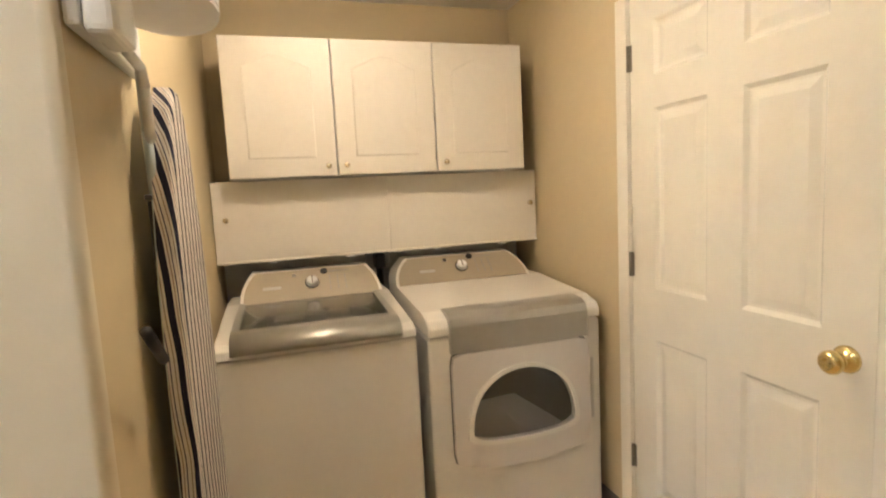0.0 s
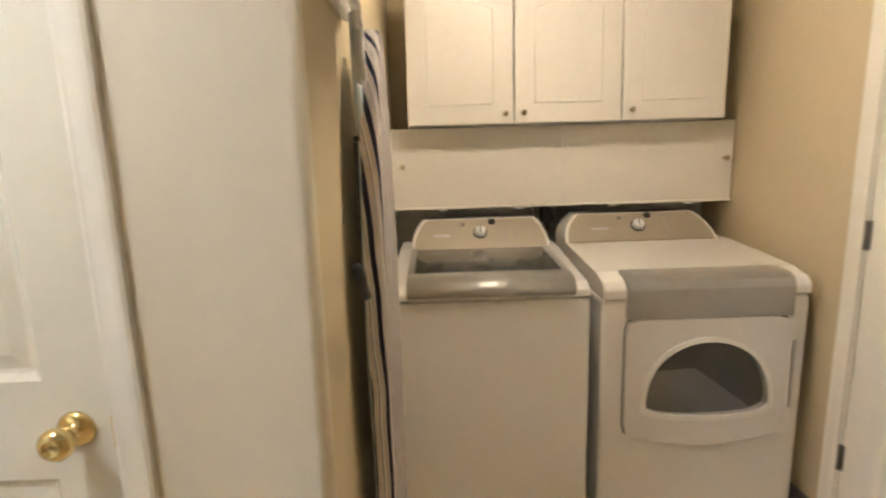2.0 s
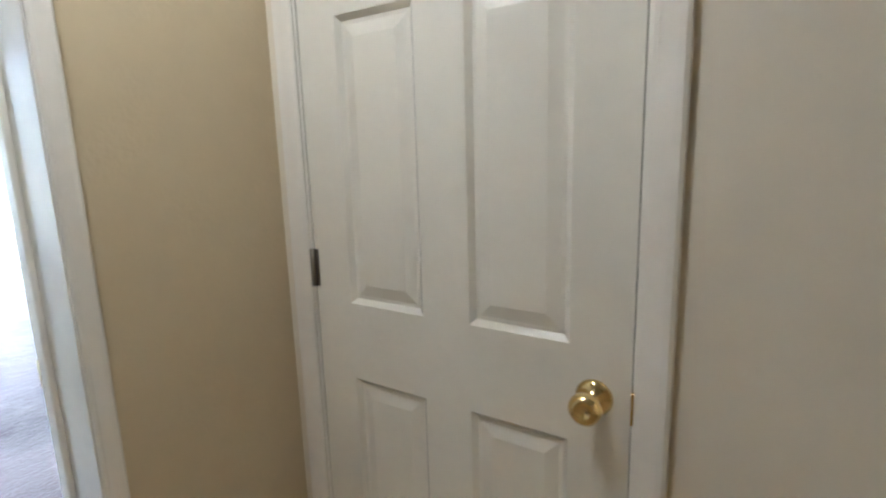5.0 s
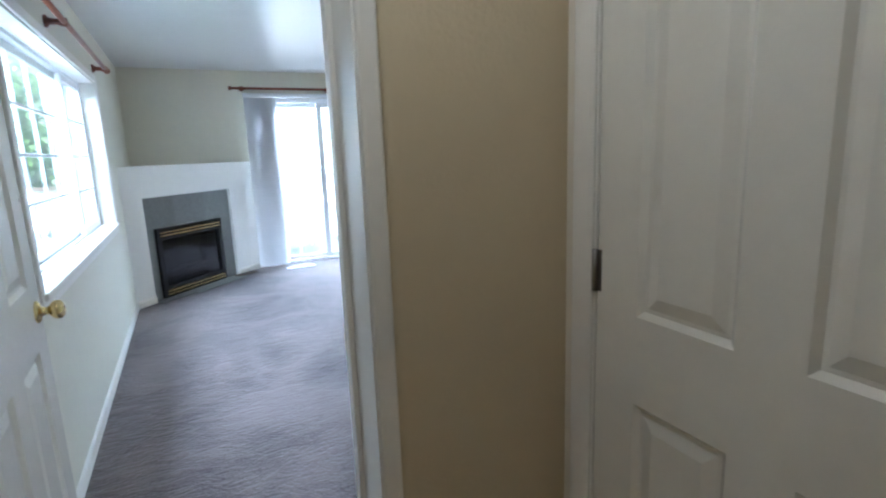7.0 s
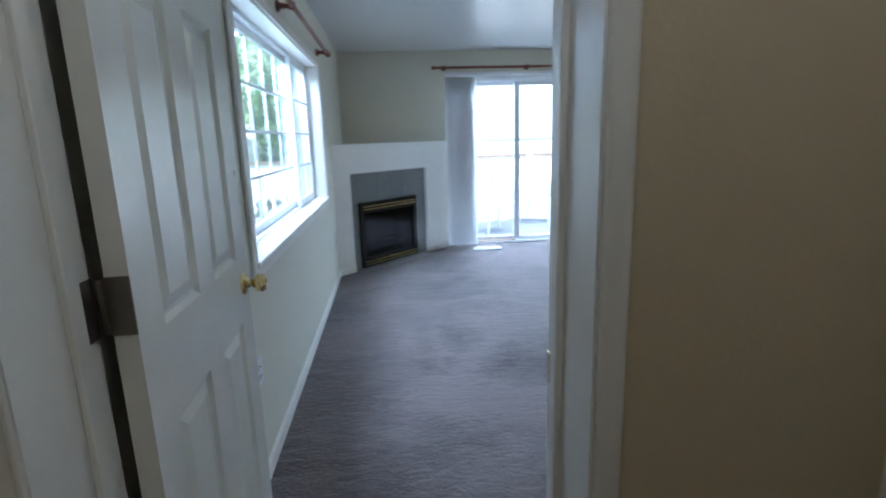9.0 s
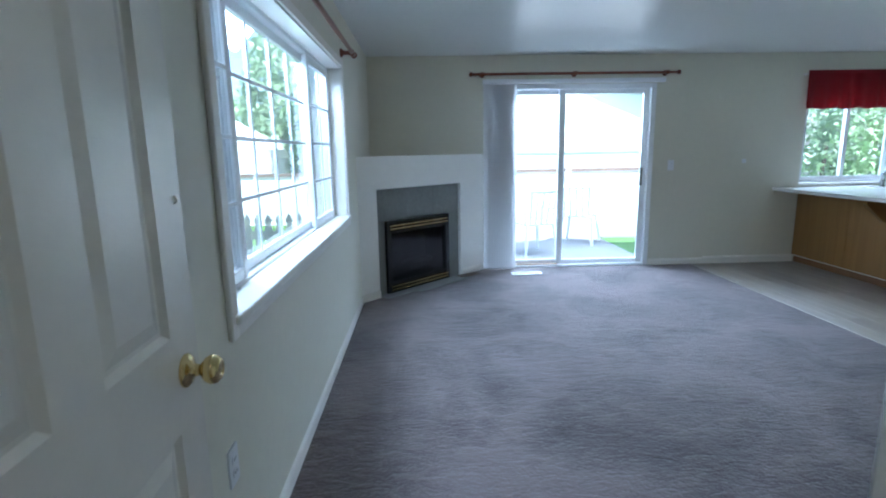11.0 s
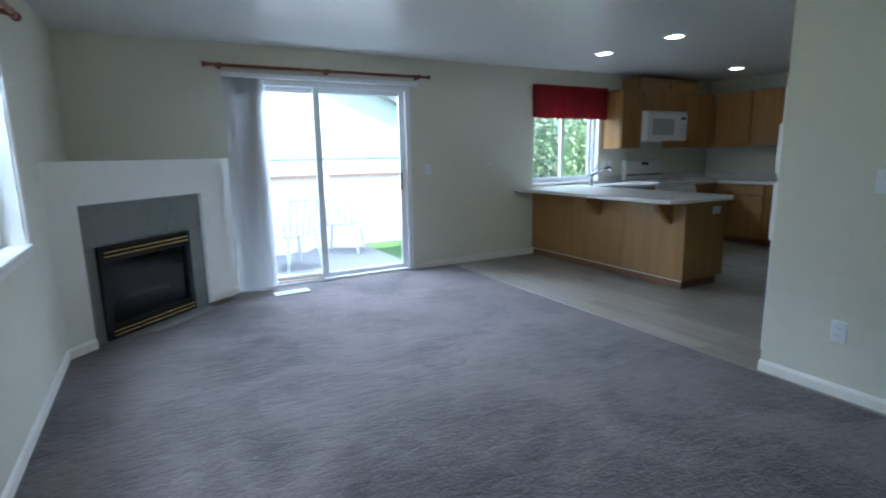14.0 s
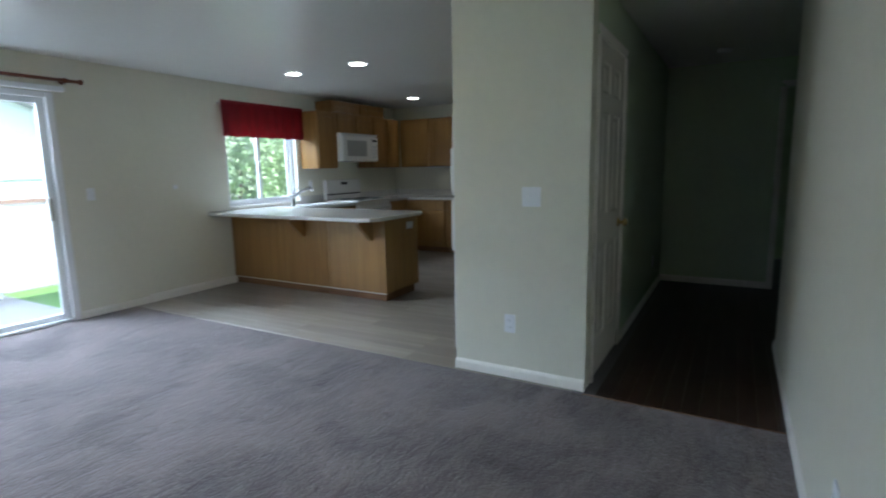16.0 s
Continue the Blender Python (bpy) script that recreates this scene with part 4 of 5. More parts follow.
def at_angle(outline, a):
    """Where a ray from the origin at angle a leaves the outline."""
    dx, dz = math.cos(a), math.sin(a)
    best = 0.0
    for (xa, za), (xb, zb) in zip(outline, outline[1:] + outline[:1]):
        ex, ez = xb - xa, zb - za
        det = ex * dz - ez * dx
        if abs(det) < 1e-9:
            continue
        t = (ex * za - ez * xa) / det
        u = (dx * za - dz * xa) / det
        if -1e-6 <= u <= 1 + 1e-6 and t < 0:
            t = -t
        if -1e-6 <= u <= 1 + 1e-6:
            best = max(best, abs(t)) if (xa + u * ex) * dx + (za + u * ez) * dz > 0 else best
    return dx * best, dz * best


def d_shape(w, h, n=14):
    """A window with a flat foot and an arched head."""
    pts = [(w / 2 * math.cos(math.pi * i / n), -h * 0.5 + h * math.sin(math.pi * i / n) ** 0.72) for i in range(n + 1)]
    for _ in range(3):
        pts = [q for (xa, za), (xb, zb) in zip(pts, pts[1:] + pts[:1]) for q in ((0.75 * xa + 0.25 * xb, 0.75 * za + 0.25 * zb), (0.25 * xa + 0.75 * xb, 0.25 * za + 0.75 * zb))]
    return pts


door_out = rounded(0.566, 0.43, 0.03, sag=0.035)
angles = [2 * math.pi * (i + 0.5) / N for i in range(N)]
outer = [at_angle(door_out, a) for a in angles]
d_out, d_mid, d_in = ([at_angle(d_shape(w, h), a) for a in angles] for w, h in ((0.475, 0.305), (0.455, 0.288), (0.435, 0.27)))
off = Matrix.Translation((0, -0.026, 0))
# Black sheet round the door draws the shade in its gap.
part("door_gap", prism([(x * 1.011, z * 1.013) for x, z in outer], 0.003, DM @ Matrix.Translation((0, -0.0035, 0))), M_BLACKPL, dr)
dd = part("door", ring(outer, d_out, 0.026, m=DM @ off), M_DRYDOOR, dr)
part("door_bezel", ring(d_out, d_in, 0.034, m=DM @ Matrix.Translation((0, -0.034, 0))), M_WHITEAPP, dd, "white rounded window bezel")
part("door_window", prism([d_in[i] for i in range(N)], 0.003, DM @ Matrix.Translation((0, -0.026, 0))), M_DRYGLASS, dd, "smoked window")
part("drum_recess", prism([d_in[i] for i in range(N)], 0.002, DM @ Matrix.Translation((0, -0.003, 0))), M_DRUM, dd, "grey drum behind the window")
# Lighter flat patch on the drum sheet: its lit lower part put into colour.
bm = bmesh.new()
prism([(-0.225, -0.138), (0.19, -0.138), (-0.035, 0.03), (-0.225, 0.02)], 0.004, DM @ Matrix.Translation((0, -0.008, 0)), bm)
part("drum_baffle", bm, M_DRUM_LIT, dd)
part("door_catch", box(2.146, 2.149, -2.397 + 0.035, -2.397 + 0.045, 0.45, 0.70), M_CABSIDE, dr)
console(dr, -2.015, 0.66, 2.655, 0.968, 2.775, 1.084, 2.86, 0.065)
local(dr, Matrix.Translation((-2.5, 2.04, 0)))

# ---- wall cabinets over the machines
CX0, CX1 = 2.652, XN - 0.001
CZ0, CZ1 = 1.482, 2.052


def arch(w, h, rise):
    pts = [(0, 0), (w, 0), (w, h - rise)]
    for k in range(1, 24):
        u = k / 24
        pts.append((w * (1 - u), h - rise + rise * (math.sin(math.pi * u) ** 1.6)))
    return pts + [(0, h - rise)]


def cabinet_knob(parent, m, mat=None):
    part("knob", lathe([(0.001, 0), (0.007, 0), (0.005, 0.008), (0.006, 0.014), (0.0125, 0.019), (0.0125, 0.024), (0.008, 0.028), (0.001, 0.029)], 18, m), mat or M_NICKEL, parent, "small satin nickel knob", True)


ys = (-1.022, -1.46, -1.905, -2.338)
for i, (ya, yb) in enumerate(zip(ys, ys[1:])):
    cb = thing("wall_cabinet", "white wall cabinet with a raised arched panel door over the machines", "cabinet", "laundry wall cabinets", (CX0, ya, CZ0))
    sh = Matrix.Translation((-CX0, -ya, -CZ0))
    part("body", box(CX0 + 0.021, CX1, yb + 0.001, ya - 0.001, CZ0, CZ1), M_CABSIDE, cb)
    dw = ya - yb - 0.006
    m = Matrix.Translation((CX0 + 0.02, ya - 0.003, CZ0)) @ pose(0, 0, 0, 0, 0, -90)
    d = part("door", box(CX0, CX0 + 0.02, yb + 0.003, ya - 0.003, CZ0 + 0.002, CZ1 - 0.002, 0.004, 2), M_CABWHITE, cb)
    pw, ph = dw - 0.16, CZ1 - CZ0 - 0.15
    part("groove", prism(arch(pw + 0.024, ph + 0.024, 0.05), 0.002, m @ Matrix.Translation((0.068, -0.021, 0.066))), M_CABWHITE, d)
    part("panel", prism(arch(pw, ph, 0.05), 0.010, m @ Matrix.Translation((0.08, -0.0258, 0.078)), None, 0.006), M_CABWHITE, d)
    kx = dw - 0.035 if i == 0 else 0.035
    cabinet_knob(d, m @ Matrix.Translation((kx, -0.02, 0.042)) @ pose(0, 0, 0, 90, 0, 0))
    local(cb, sh)
# fold-up board that hides the pipes
for ya, yb, ky in ((-0.935, -1.6885, -0.986), (-1.69, -2.443, -2.404)):
    pb = thing("pipe_cover", "white hinged cover panel hiding the washer pipes", "panel", "pipe cover panels")
    part("board", box(2.76, 2.778, yb, ya, 1.136, 1.4775, 0.001), M_CABWHITE, pb)
    part("edge_strip", box(2.752, 2.782, yb, ya, 1.126, 1.1355, 0.001), M_TRIM, pb)
    cabinet_knob(pb, Matrix.Translation((2.76, ky, 1.315)) @ pose(0, 0, 0, 0, -90, 0))
    for k in (0.3, 0.75):
        y = ya + (yb - ya) * k
        part("clip", box(2.756, 2.776, y - 0.015, y + 0.015, 1.114, 1.1255, 0.002), M_PLASTIC, pb)
    part("batten", box(2.78, XN - 0.001, yb + 0.002, ya - 0.002, 1.455, 1.4765), M_CABWHITE, pb)
# Pale sheet over the nook wall, lightened against the shade behind the machines.
structure("wall_nook_dado", box(XN - 0.004, XN - 0.001, YR + 0.002, YN - 0.002, 0.85, 1.30), M_PIPEWALL, "pale grey wall sheet behind the machines, lightened against the shade")
vt = thing("washer_hose", "black hose and cord hanging between the machines", "hose")
part("hose", tube((2.93, -1.66, 0.75), (2.95, -1.66, 1.06), 0.016), M_BLACKPL, vt, smooth=True)
part("plug", box(2.90, XN - 0.002, -1.685, -1.635, 1.03, 1.10, 0.008, 2), M_BLACKPL, vt)
ob_box = thing("outlet", "grey utility outlet box behind the machines", "outlet")
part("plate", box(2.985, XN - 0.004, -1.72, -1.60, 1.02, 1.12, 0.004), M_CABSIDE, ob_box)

# ---- ironing board on the side wall of the nook
ib = thing("ironing_board", "striped ironing board hanging folded on the nook wall", "ironing board", at=(1.72, -0.988, 0))
shift = Matrix.Translation((-1.72, 0.99, 0))


def board_outline(grow=0.0):
    pts = []
    for s in (-1, 1):
        seq = []
        for k in range(25):
            u = k / 24
            z = 0.30 + 1.35 * u
            half = 0.185 * math.sqrt(max(0.0, 1 - max(0.0, (u - 0.40) / 0.605) ** 2.3)) + grow
            if u < 0.04:
                half *= 0.86 + 3.5 * u
            seq.append((s * half, z + (grow if k == 24 else 0)))
        pts += seq if s == 1 else seq[::-1]
    return pts[::-1]


bm = prism(board_outline(), 0.042, Matrix.Translation((1.72, -1.016, 0)), None, 0.015, 3)
part("padded_cover", bm, M_CLOTH, ib, "navy and white striped cotton cover", False)
part("steel_top", prism(board_outline(-0.012), 0.004, Matrix.Translation((1.72, -0.973, 0))), M_TUBE, ib)


def bent(points, r, n=10):
    bm = bmesh.new()
    for a, b in zip(points, points[1:]):
        tube(a, b, r, n=n, bm=bm)
        bmesh.ops.create_icosphere(bm, subdivisions=1, radius=r, matrix=Matrix.Translation(b))
    return bm


part("leg", bent([(1.60, -0.972, 1.66), (1.597, -0.972, 1.54), (1.60, -0.974, 1.41)], 0.010), M_TUBE, ib, "pale blue painted tube leg", True)
# Folded leg coloured dark, also filling in for the shade beside the board.
part("folded_leg", bent([(1.62, -0.964, 1.40), (1.64, -0.962, 0.9), (1.65, -0.960, 0.34)], 0.010), M_TUBE_SHADED, ib, "folded tube leg, coloured dark also for the shade beside the board", True)
part("rubber_grip", tube((1.47, -0.985, 1.095), (1.37, -0.985, 1.175), 0.010), M_BLACKPL, ib, "black rubber foot", True)
part("clip", box(1.562, 1.575, -0.975, -0.962, 1.40, 1.412, 0.002), M_BLACKPL, ib)
local(ib, shift)
hd = thing("ironing_board_holder", "white plastic wall holder for iron and ironing board", "holder")
bm = bmesh.new()
box(1.325, 1.70, -0.955, YN - 0.001, 1.665, 1.97, 0.008, 2, bm)
part("back_plate", bm, M_PLASTIC, hd)
part("cup", ring([(0.16 * a, 0.10 * b) for a, b in [(math.cos(x), math.sin(x)) for x in [2 * math.pi * k / 24 for k in range(24)]]],
                 [(0.145 * a, 0.086 * b) for a, b in [(math.cos(x), math.sin(x)) for x in [2 * math.pi * k / 24 for k in range(24)]]], 0.10,
                 m=Matrix.Translation((1.50, -1.04, 1.86)) @ pose(0, 0, 0, -90, 0, 0)), M_PLASTIC, hd)
part("tray", prism([(0.158 * math.cos(2 * math.pi * k / 24), 0.098 * math.sin(2 * math.pi * k / 24)) for k in range(24)], 0.012,
                   Matrix.Translation((1.50, -1.04, 1.762)) @ pose(0, 0, 0, -90, 0, 0)), M_PLASTIC, hd)
part("bracket", box(1.325, 1.445, -1.005, -0.9555, 1.655, 1.77, 0.014, 3), M_PLASTIC, hd)
part("hook", bent([(1.45, -0.985, 1.66), (1.53, -0.985, 1.655), (1.555, -0.985, 1.62), (1.555, -0.985, 1.52)], 0.010), M_PLASTIC, hd, smooth=True)

hk = thing("door_hook", "small white robe hook on the open door", "hook")
HKY, HKZ = 1.21, 1.262
part("plate", lathe([(0.001, 0), (0.011, 0), (0.010, 0.003), (0.001, 0.004)], 16, Matrix.Translation((0.087, HKY, HKZ)) @ pose(0, 0, 0, 0, 90, 0)), M_TRIM, hk)
part("hook", bent([(0.090, HKY, HKZ + 0.002), (0.106, HKY, HKZ - 0.002), (0.109, HKY, HKZ - 0.009), (0.104, HKY, HKZ - 0.014), (0.098, HKY, HKZ - 0.012)], 0.0022, 8), M_TRIM, hk, smooth=True)

# ---- gas fireplace
fpx = thing("fireplace", "black gas fireplace insert with brass louvre trim", "fireplace")
bm = bmesh.new()
for a in ((B0, B0 + 0.05, BZ0, BZ1), (B1 - 0.05, B1, BZ0, BZ1), (B0 + 0.05, B1 - 0.05, BZ1 - 0.022, BZ1), (B0 + 0.05, B1 - 0.05, BZ0, BZ0 + 0.02)):
    box(a[0], a[1], 0.0, 0.05, a[2], a[3], 0.003, bm=bm)
box(B0 + 0.05, B1 - 0.05, 0.006, 0.05, 0.585, 0.603, bm=bm)
box(B0 + 0.05, B1 - 0.05, 0.006, 0.05, 0.10, 0.125, bm=bm)
part("surround", fp(bm), M_BLACK, fpx)
for z in (0.655, 0.625, 0.042, 0.072):
    part("louvre", fp(box(B0 + 0.035, B1 - 0.035, -0.010, 0.012, z - 0.0065, z + 0.0065, 0.004, 2)), M_BRASS, fpx, "polished brass louvre bar")
for z in (0.64, 0.057):
    part("louvre_back", fp(box(B0 + 0.05, B1 - 0.05, 0.02, 0.03, z - 0.04, z + 0.04)), M_BLACK, fpx)
bm = bmesh.new()
box(B0 + 0.05, B1 - 0.05, 0.30, 0.31, 0.1, 0.6, bm=bm)
box(B0 + 0.04, B0 + 0.05, 0.05, 0.31, 0.1, 0.6, bm=bm)
box(B1 - 0.05, B1 - 0.04, 0.05, 0.31, 0.1, 0.6, bm=bm)
box(B0 + 0.05, B1 - 0.05, 0.05, 0.30, 0.09, 0.10, bm=bm)
box(B0 + 0.05, B1 - 0.05, 0.05, 0.30, 0.6, 0.61, bm=bm)
part("firebox", fp(bm), M_SOOT, fpx)
part("glass_front", fp(box(B0 + 0.05, B1 - 0.05, 0.030, 0.034, 0.125, 0.585)), M_SMOKED, fpx, "smoked glass front")
for i, (ua, ub, da, db, z, r) in enumerate(((0.50, 1.0, 0.2, 0.16, 0.16, 0.04), (0.55, 0.85, 0.13, 0.22, 0.21, 0.032), (0.72, 1.02, 0.22, 0.12, 0.225, 0.03))):
    part("log", fp(tube((ua, da, z), (ub, db, z + 0.02), r, r * 0.8, 9)), M_LOG, fpx, smooth=True)
structure("wall_fireplace_core", fp(box(T0 + 0.002, B0 - 0.001, 0.055, 0.10, 0, TZ)), M_GROUT, "setting bed of the slate surround")
structure("wall_fireplace_core_2", fp(box(B1 + 0.001, T1 - 0.002, 0.055, 0.10, 0, TZ)), M_GROUT, "setting bed of the slate surround")
structure("wall_fireplace_core_3", fp(box(B0 - 0.001, B1 + 0.001, 0.055, 0.10, BZ1 + 0.001, TZ)), M_GROUT, "setting bed of the slate surround")
ts = tagged(new("fireplace_surround"), "dark grey slate tile surround of the fireplace", "tile surround")
for a in ((T0, B0 - 0.001, 0, 0.35), (T0, B0 - 0.001, 0.351, 0.70), (B1 + 0.001, T1, 0, 0.35), (B1 + 0.001, T1, 0.351, 0.70),
          (T0, 0.60, 0.703, TZ), (0.601, 0.98, 0.703, TZ), (0.981, T1, 0.703, TZ)):
    part("tile", fp(box(a[0], a[1], 0.035, 0.056, a[2] + 0.0005, a[3] - 0.0005, 0.0005)), M_SLATE, ts)
hs = tagged(new("hearth"), "flush grey slate hearth strip on the carpet", "hearth")
for k in range(3):
    a, b = T0 + 0.02 + 0.372 * k, T0 + 0.02 + 0.372 * (k + 1) - 0.003
    part("tile", fp(box(a, b, -0.15 + 0.06 * (k == 0), 0.034, 0.0, 0.006, 0.001)), M_SLATE, hs)

# ---- small things on walls and floor
def wall_plate(name, label, m, w, h, kind, mat=None):
    p = thing(name, label, "switch" if "switch" in name else "outlet")
    part("plate", prism(rounded(w, h, 0.006), 0.006, m @ Matrix.Translation((0, -0.006, 0)), None, 0.002), mat or M_PLASTIC, p)
    if kind == "blank":
        return p
    if kind == "switch":
        for k in (-0.023, 0.023):
            part("toggle", box(k - 0.005, k + 0.005, -0.016, -0.006, -0.010, 0.008, 0.002), M_PLASTIC, p).data.transform(m)
    else:
        for k in (-0.02, 0.02):
            part("receptacle", prism(rounded(0.034, 0.028, 0.010), 0.003, m @ Matrix.Translation((0, -0.0085, k))), M_PLASTIC, p)
            for dx in (-0.006, 0.006):
                part("slot", box(dx - 0.001, dx + 0.001, -0.0092, -0.0084, k - 0.004, k + 0.005), M_BLACKPL, p).data.transform(m)
    return p


FACE_X = pose(0, 0, 0, 0, 0, -90)     # looks along -x
wall_plate("light_switch", "white two-gang light switch plate on the wall stub", Matrix.Translation((XV, 1.836, 1.142)) @ FACE_X, 0.116, 0.116, "switch")
wall_plate("outlet", "white wall outlet low on the wall stub", Matrix.Translation((XV, 1.97, 0.352)) @ FACE_X, 0.072, 0.116, "outlet")
wall_plate("outlet", "white wall outlet beside the patio door", Matrix.Translation((3.36, YB, 1.14)), 0.07, 0.115, "outlet")
wall_plate("outlet", "white wall outlet below the side window", Matrix.Translation((0, 1.60, 0.455)) @ pose(0, 0, 0, 0, 0, 90), 0.07, 0.115, "outlet")
wall_plate("outlet", "white wall outlet low in the entry", Matrix.Translation((6.4, YH, 0.33)), 0.07, 0.115, "outlet")
wall_plate("outlet", "white wall outlet low on the living room wall", Matrix.Translation((2.5, YD1, 0.35)) @ pose(0, 0, 0, 0, 0, 180), 0.07, 0.115, "outlet")
wall_plate("outlet", "white wall outlet on the peninsula's end", Matrix.Translation((5.30, 3.757, 0.735)), 0.115, 0.07, "outlet")
wall_plate("outlet", "blank white cover plate above the fireplace ledge", Matrix.Translation((0.505, YB, 1.468)), 0.07, 0.115, "blank", M_WALL)
wall_plate("outlet", "small white cable jack plate beside the kitchen counter", Matrix.Translation((4.20, YB, 1.172)), 0.045, 0.045, "blank")
wall_plate("outlet", "white outlet above the kitchen counter", Matrix.Translation((6.22, YB, 1.12)), 0.07, 0.115, "outlet")
for nm, x, y, L, rz in (("floor_vent", 1.68, 5.69, 0.33, 2), ("floor_vent", 1.05, 5.70, 0.26, 40)):
    v = thing(nm, "white steel floor register set in the carpet" if rz == 2 else "dark brown floor register by the hearth", "floor vent", at=(x, y, 0), rz=rz)
    mt = M_PLASTIC if rz == 2 else M_BARK
    part("frame", ring(rounded(L, 0.11, 0.006), rounded(L - 0.05, 0.065, 0.004), 0.006, m=pose(0, 0, 0.0, 90, 0, 0) @ Matrix.Translation((0, -0.0, 0))), mt, v)
    for k in range(11):
        u = -L / 2 + 0.035 + k * (L - 0.07) / 10
        part("slat", box(u - 0.004, u + 0.004, -0.032, 0.032, -0.006, -0.001), mt, v)
    for o in v.children:
        o.location = (0, 0, 0.007)
    # Flat black sheet puts the duct's shade into colour below the slats.
    part("well", box(-L / 2 + 0.02, L / 2 - 0.02, -0.035, 0.035, 0.0, 0.0008), M_BLACKPL, v)
kd = thing("door_stop", "small white spring door stop on the baseboard", "door stop")
part("spring", tube((0.013, 1.30, 0.05), (0.075, 1.30, 0.05), 0.006), M_PLASTIC, kd, smooth=True)

# ---- kitchen
def cabinet_door(parent, m, w, h, knob=None):
    """A framed oak door with a recessed panel; m: its lower corner, x to the right, -y out."""
    bm = bmesh.new()
    s = 0.055
    for a in ((0, s, 0, h), (w - s, w, 0, h), (s, w - s, 0, s), (s, w - s, h - s, h)):
        box(a[0], a[1], -0.019, 0, a[2], a[3], 0.002, bm=bm)
    bmesh.ops.transform(bm, matrix=m, verts=bm.verts)
    d = part("door", bm, M_OAK, parent)
    part("panel", box(s, w - s, -0.011, -0.002, s, h - s), M_OAK, d).data.transform(m)
    return d


def oak_unit(label, x0, x1, y0, y1, z0, z1, face, doors, drawer=0.0, toe=0.0, group="kitchen cabinets"):
    """A cabinet unit with doors on one face ("-y" or "-x")."""
    c = thing("kitchen_cabinet", label, "cabinet", group, ((x0 + x1) / 2, (y0 + y1) / 2, z0))
    sh = Matrix.Translation((-(x0 + x1) / 2, -(y0 + y1) / 2, -z0))
    part("body", box(x0, x1, y0, y1, z0 + toe, z1, 0.001), M_OAK, c)
    if toe:
        ky = 0.06
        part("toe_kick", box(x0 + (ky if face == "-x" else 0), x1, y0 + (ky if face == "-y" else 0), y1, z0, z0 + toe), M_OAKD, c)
    m0 = Matrix.Translation((x0, y0, 0)) if face == "-y" else Matrix.Translation((x0, y1, 0)) @ FACE_X
    w = (x1 - x0 if face == "-y" else y1 - y0)
    dw = w / doors
    for k in range(doors):
        h1 = z1 - 0.015 - (drawer + 0.015 if drawer else 0)
        cabinet_door(c, m0 @ Matrix.Translation((k * dw + 0.012, 0, z0 + toe + 0.015)), dw - 0.024, h1 - z0 - toe - 0.015)
        if drawer:
            part("drawer_front", box(k * dw + 0.012, (k + 1) * dw - 0.012, -0.019, 0, z1 - 0.015 - drawer, z1 - 0.015, 0.004, 2), M_OAK, c).data.transform(m0)
    local(c, sh)
    return c


CT0, CT1 = 0.83, 0.868
# peninsula: back panels of oak towards the room
pn = thing("peninsula", "oak-panelled kitchen peninsula with a dark toe kick", "peninsula", at=(5.16, 4.9, 0))
PX0, PX1, PY0 = 4.868, 5.47, 3.765
part("body", box(PX0 + 0.012, PX1, PY0 + 0.012, YB, 0.09, CT0), M_OAK, pn)
for a, b in ((PY0, 4.50), (4.503, 5.25), (5.253, YB)):
    part("back_panel", box(PX0, PX0 + 0.0118, a, b, 0.085, CT0, 0.0015), M_OAK, pn)
part("end_panel", box(PX0 + 0.0005, PX1, PY0, PY0 + 0.0118, 0.085, CT0, 0.0015), M_OAK, pn)
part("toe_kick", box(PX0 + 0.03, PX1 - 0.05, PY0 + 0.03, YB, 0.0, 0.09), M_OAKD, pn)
part("trim_strip", box(PX0 - 0.004, PX0, PY0, YB, 0.078, 0.0845), M_TRIM, pn, "pale strip along the toe kick")
for y in (4.84, 3.93):
    bm = wedge(y - 0.025, y + 0.025, [(PX0, CT0 - 0.001), (PX0, CT0 - 0.21), (PX0 - 0.025, CT0 - 0.215), (PX0 - 0.215, CT0 - 0.04), (PX0 - 0.215, CT0 - 0.001)], 0.003)
    part("corbel", bm, M_OAK, pn, "triangular oak counter bracket")
local(pn, Matrix.Translation((-5.16, -4.9, 0)))
ct = thing("countertop", "pale laminate countertop with a rounded peninsula corner", "countertop")
bm = bmesh.new()
r = 0.10
out = [(4.565, YB - 0.001), (4.565, 3.70 + 0.16), (4.60, 3.74), (4.70, 3.69)] + [(5.52 - r + r * math.sin(a), 3.69 + r - r * math.cos(a)) for a in [i * math.pi / 12 for i in range(7)]] + [(5.52, 5.36), (5.55, YB - 0.001)]
f = bm.faces.new([bm.verts.new((x, y, CT0)) for x, y in out])
g = bmesh.ops.extrude_face_region(bm, geom=[f])
bmesh.ops.translate(bm, vec=(0, 0, CT1 - CT0), verts=[v for v in g["geom"] if isinstance(v, bmesh.types.BMVert)])
bmesh.ops.bevel(bm, geom=[e for e in bm.edges if abs(e.verts[0].co.z - e.verts[1].co.z) < 1e-4], offset=0.006, segments=2, affect="EDGES", profile=0.5)
part("bar_top", bm, M_COUNTER, ct)
part("sink_run", box(5.553, 6.458, 5.36, YB - 0.001, CT0, CT1, 0.005, 2), M_COUNTER, ct)
part("corner_run", box(7.245, XK - 0.001, 5.36, YB - 0.001, CT0, CT1, 0.005, 2), M_COUNTER, ct)
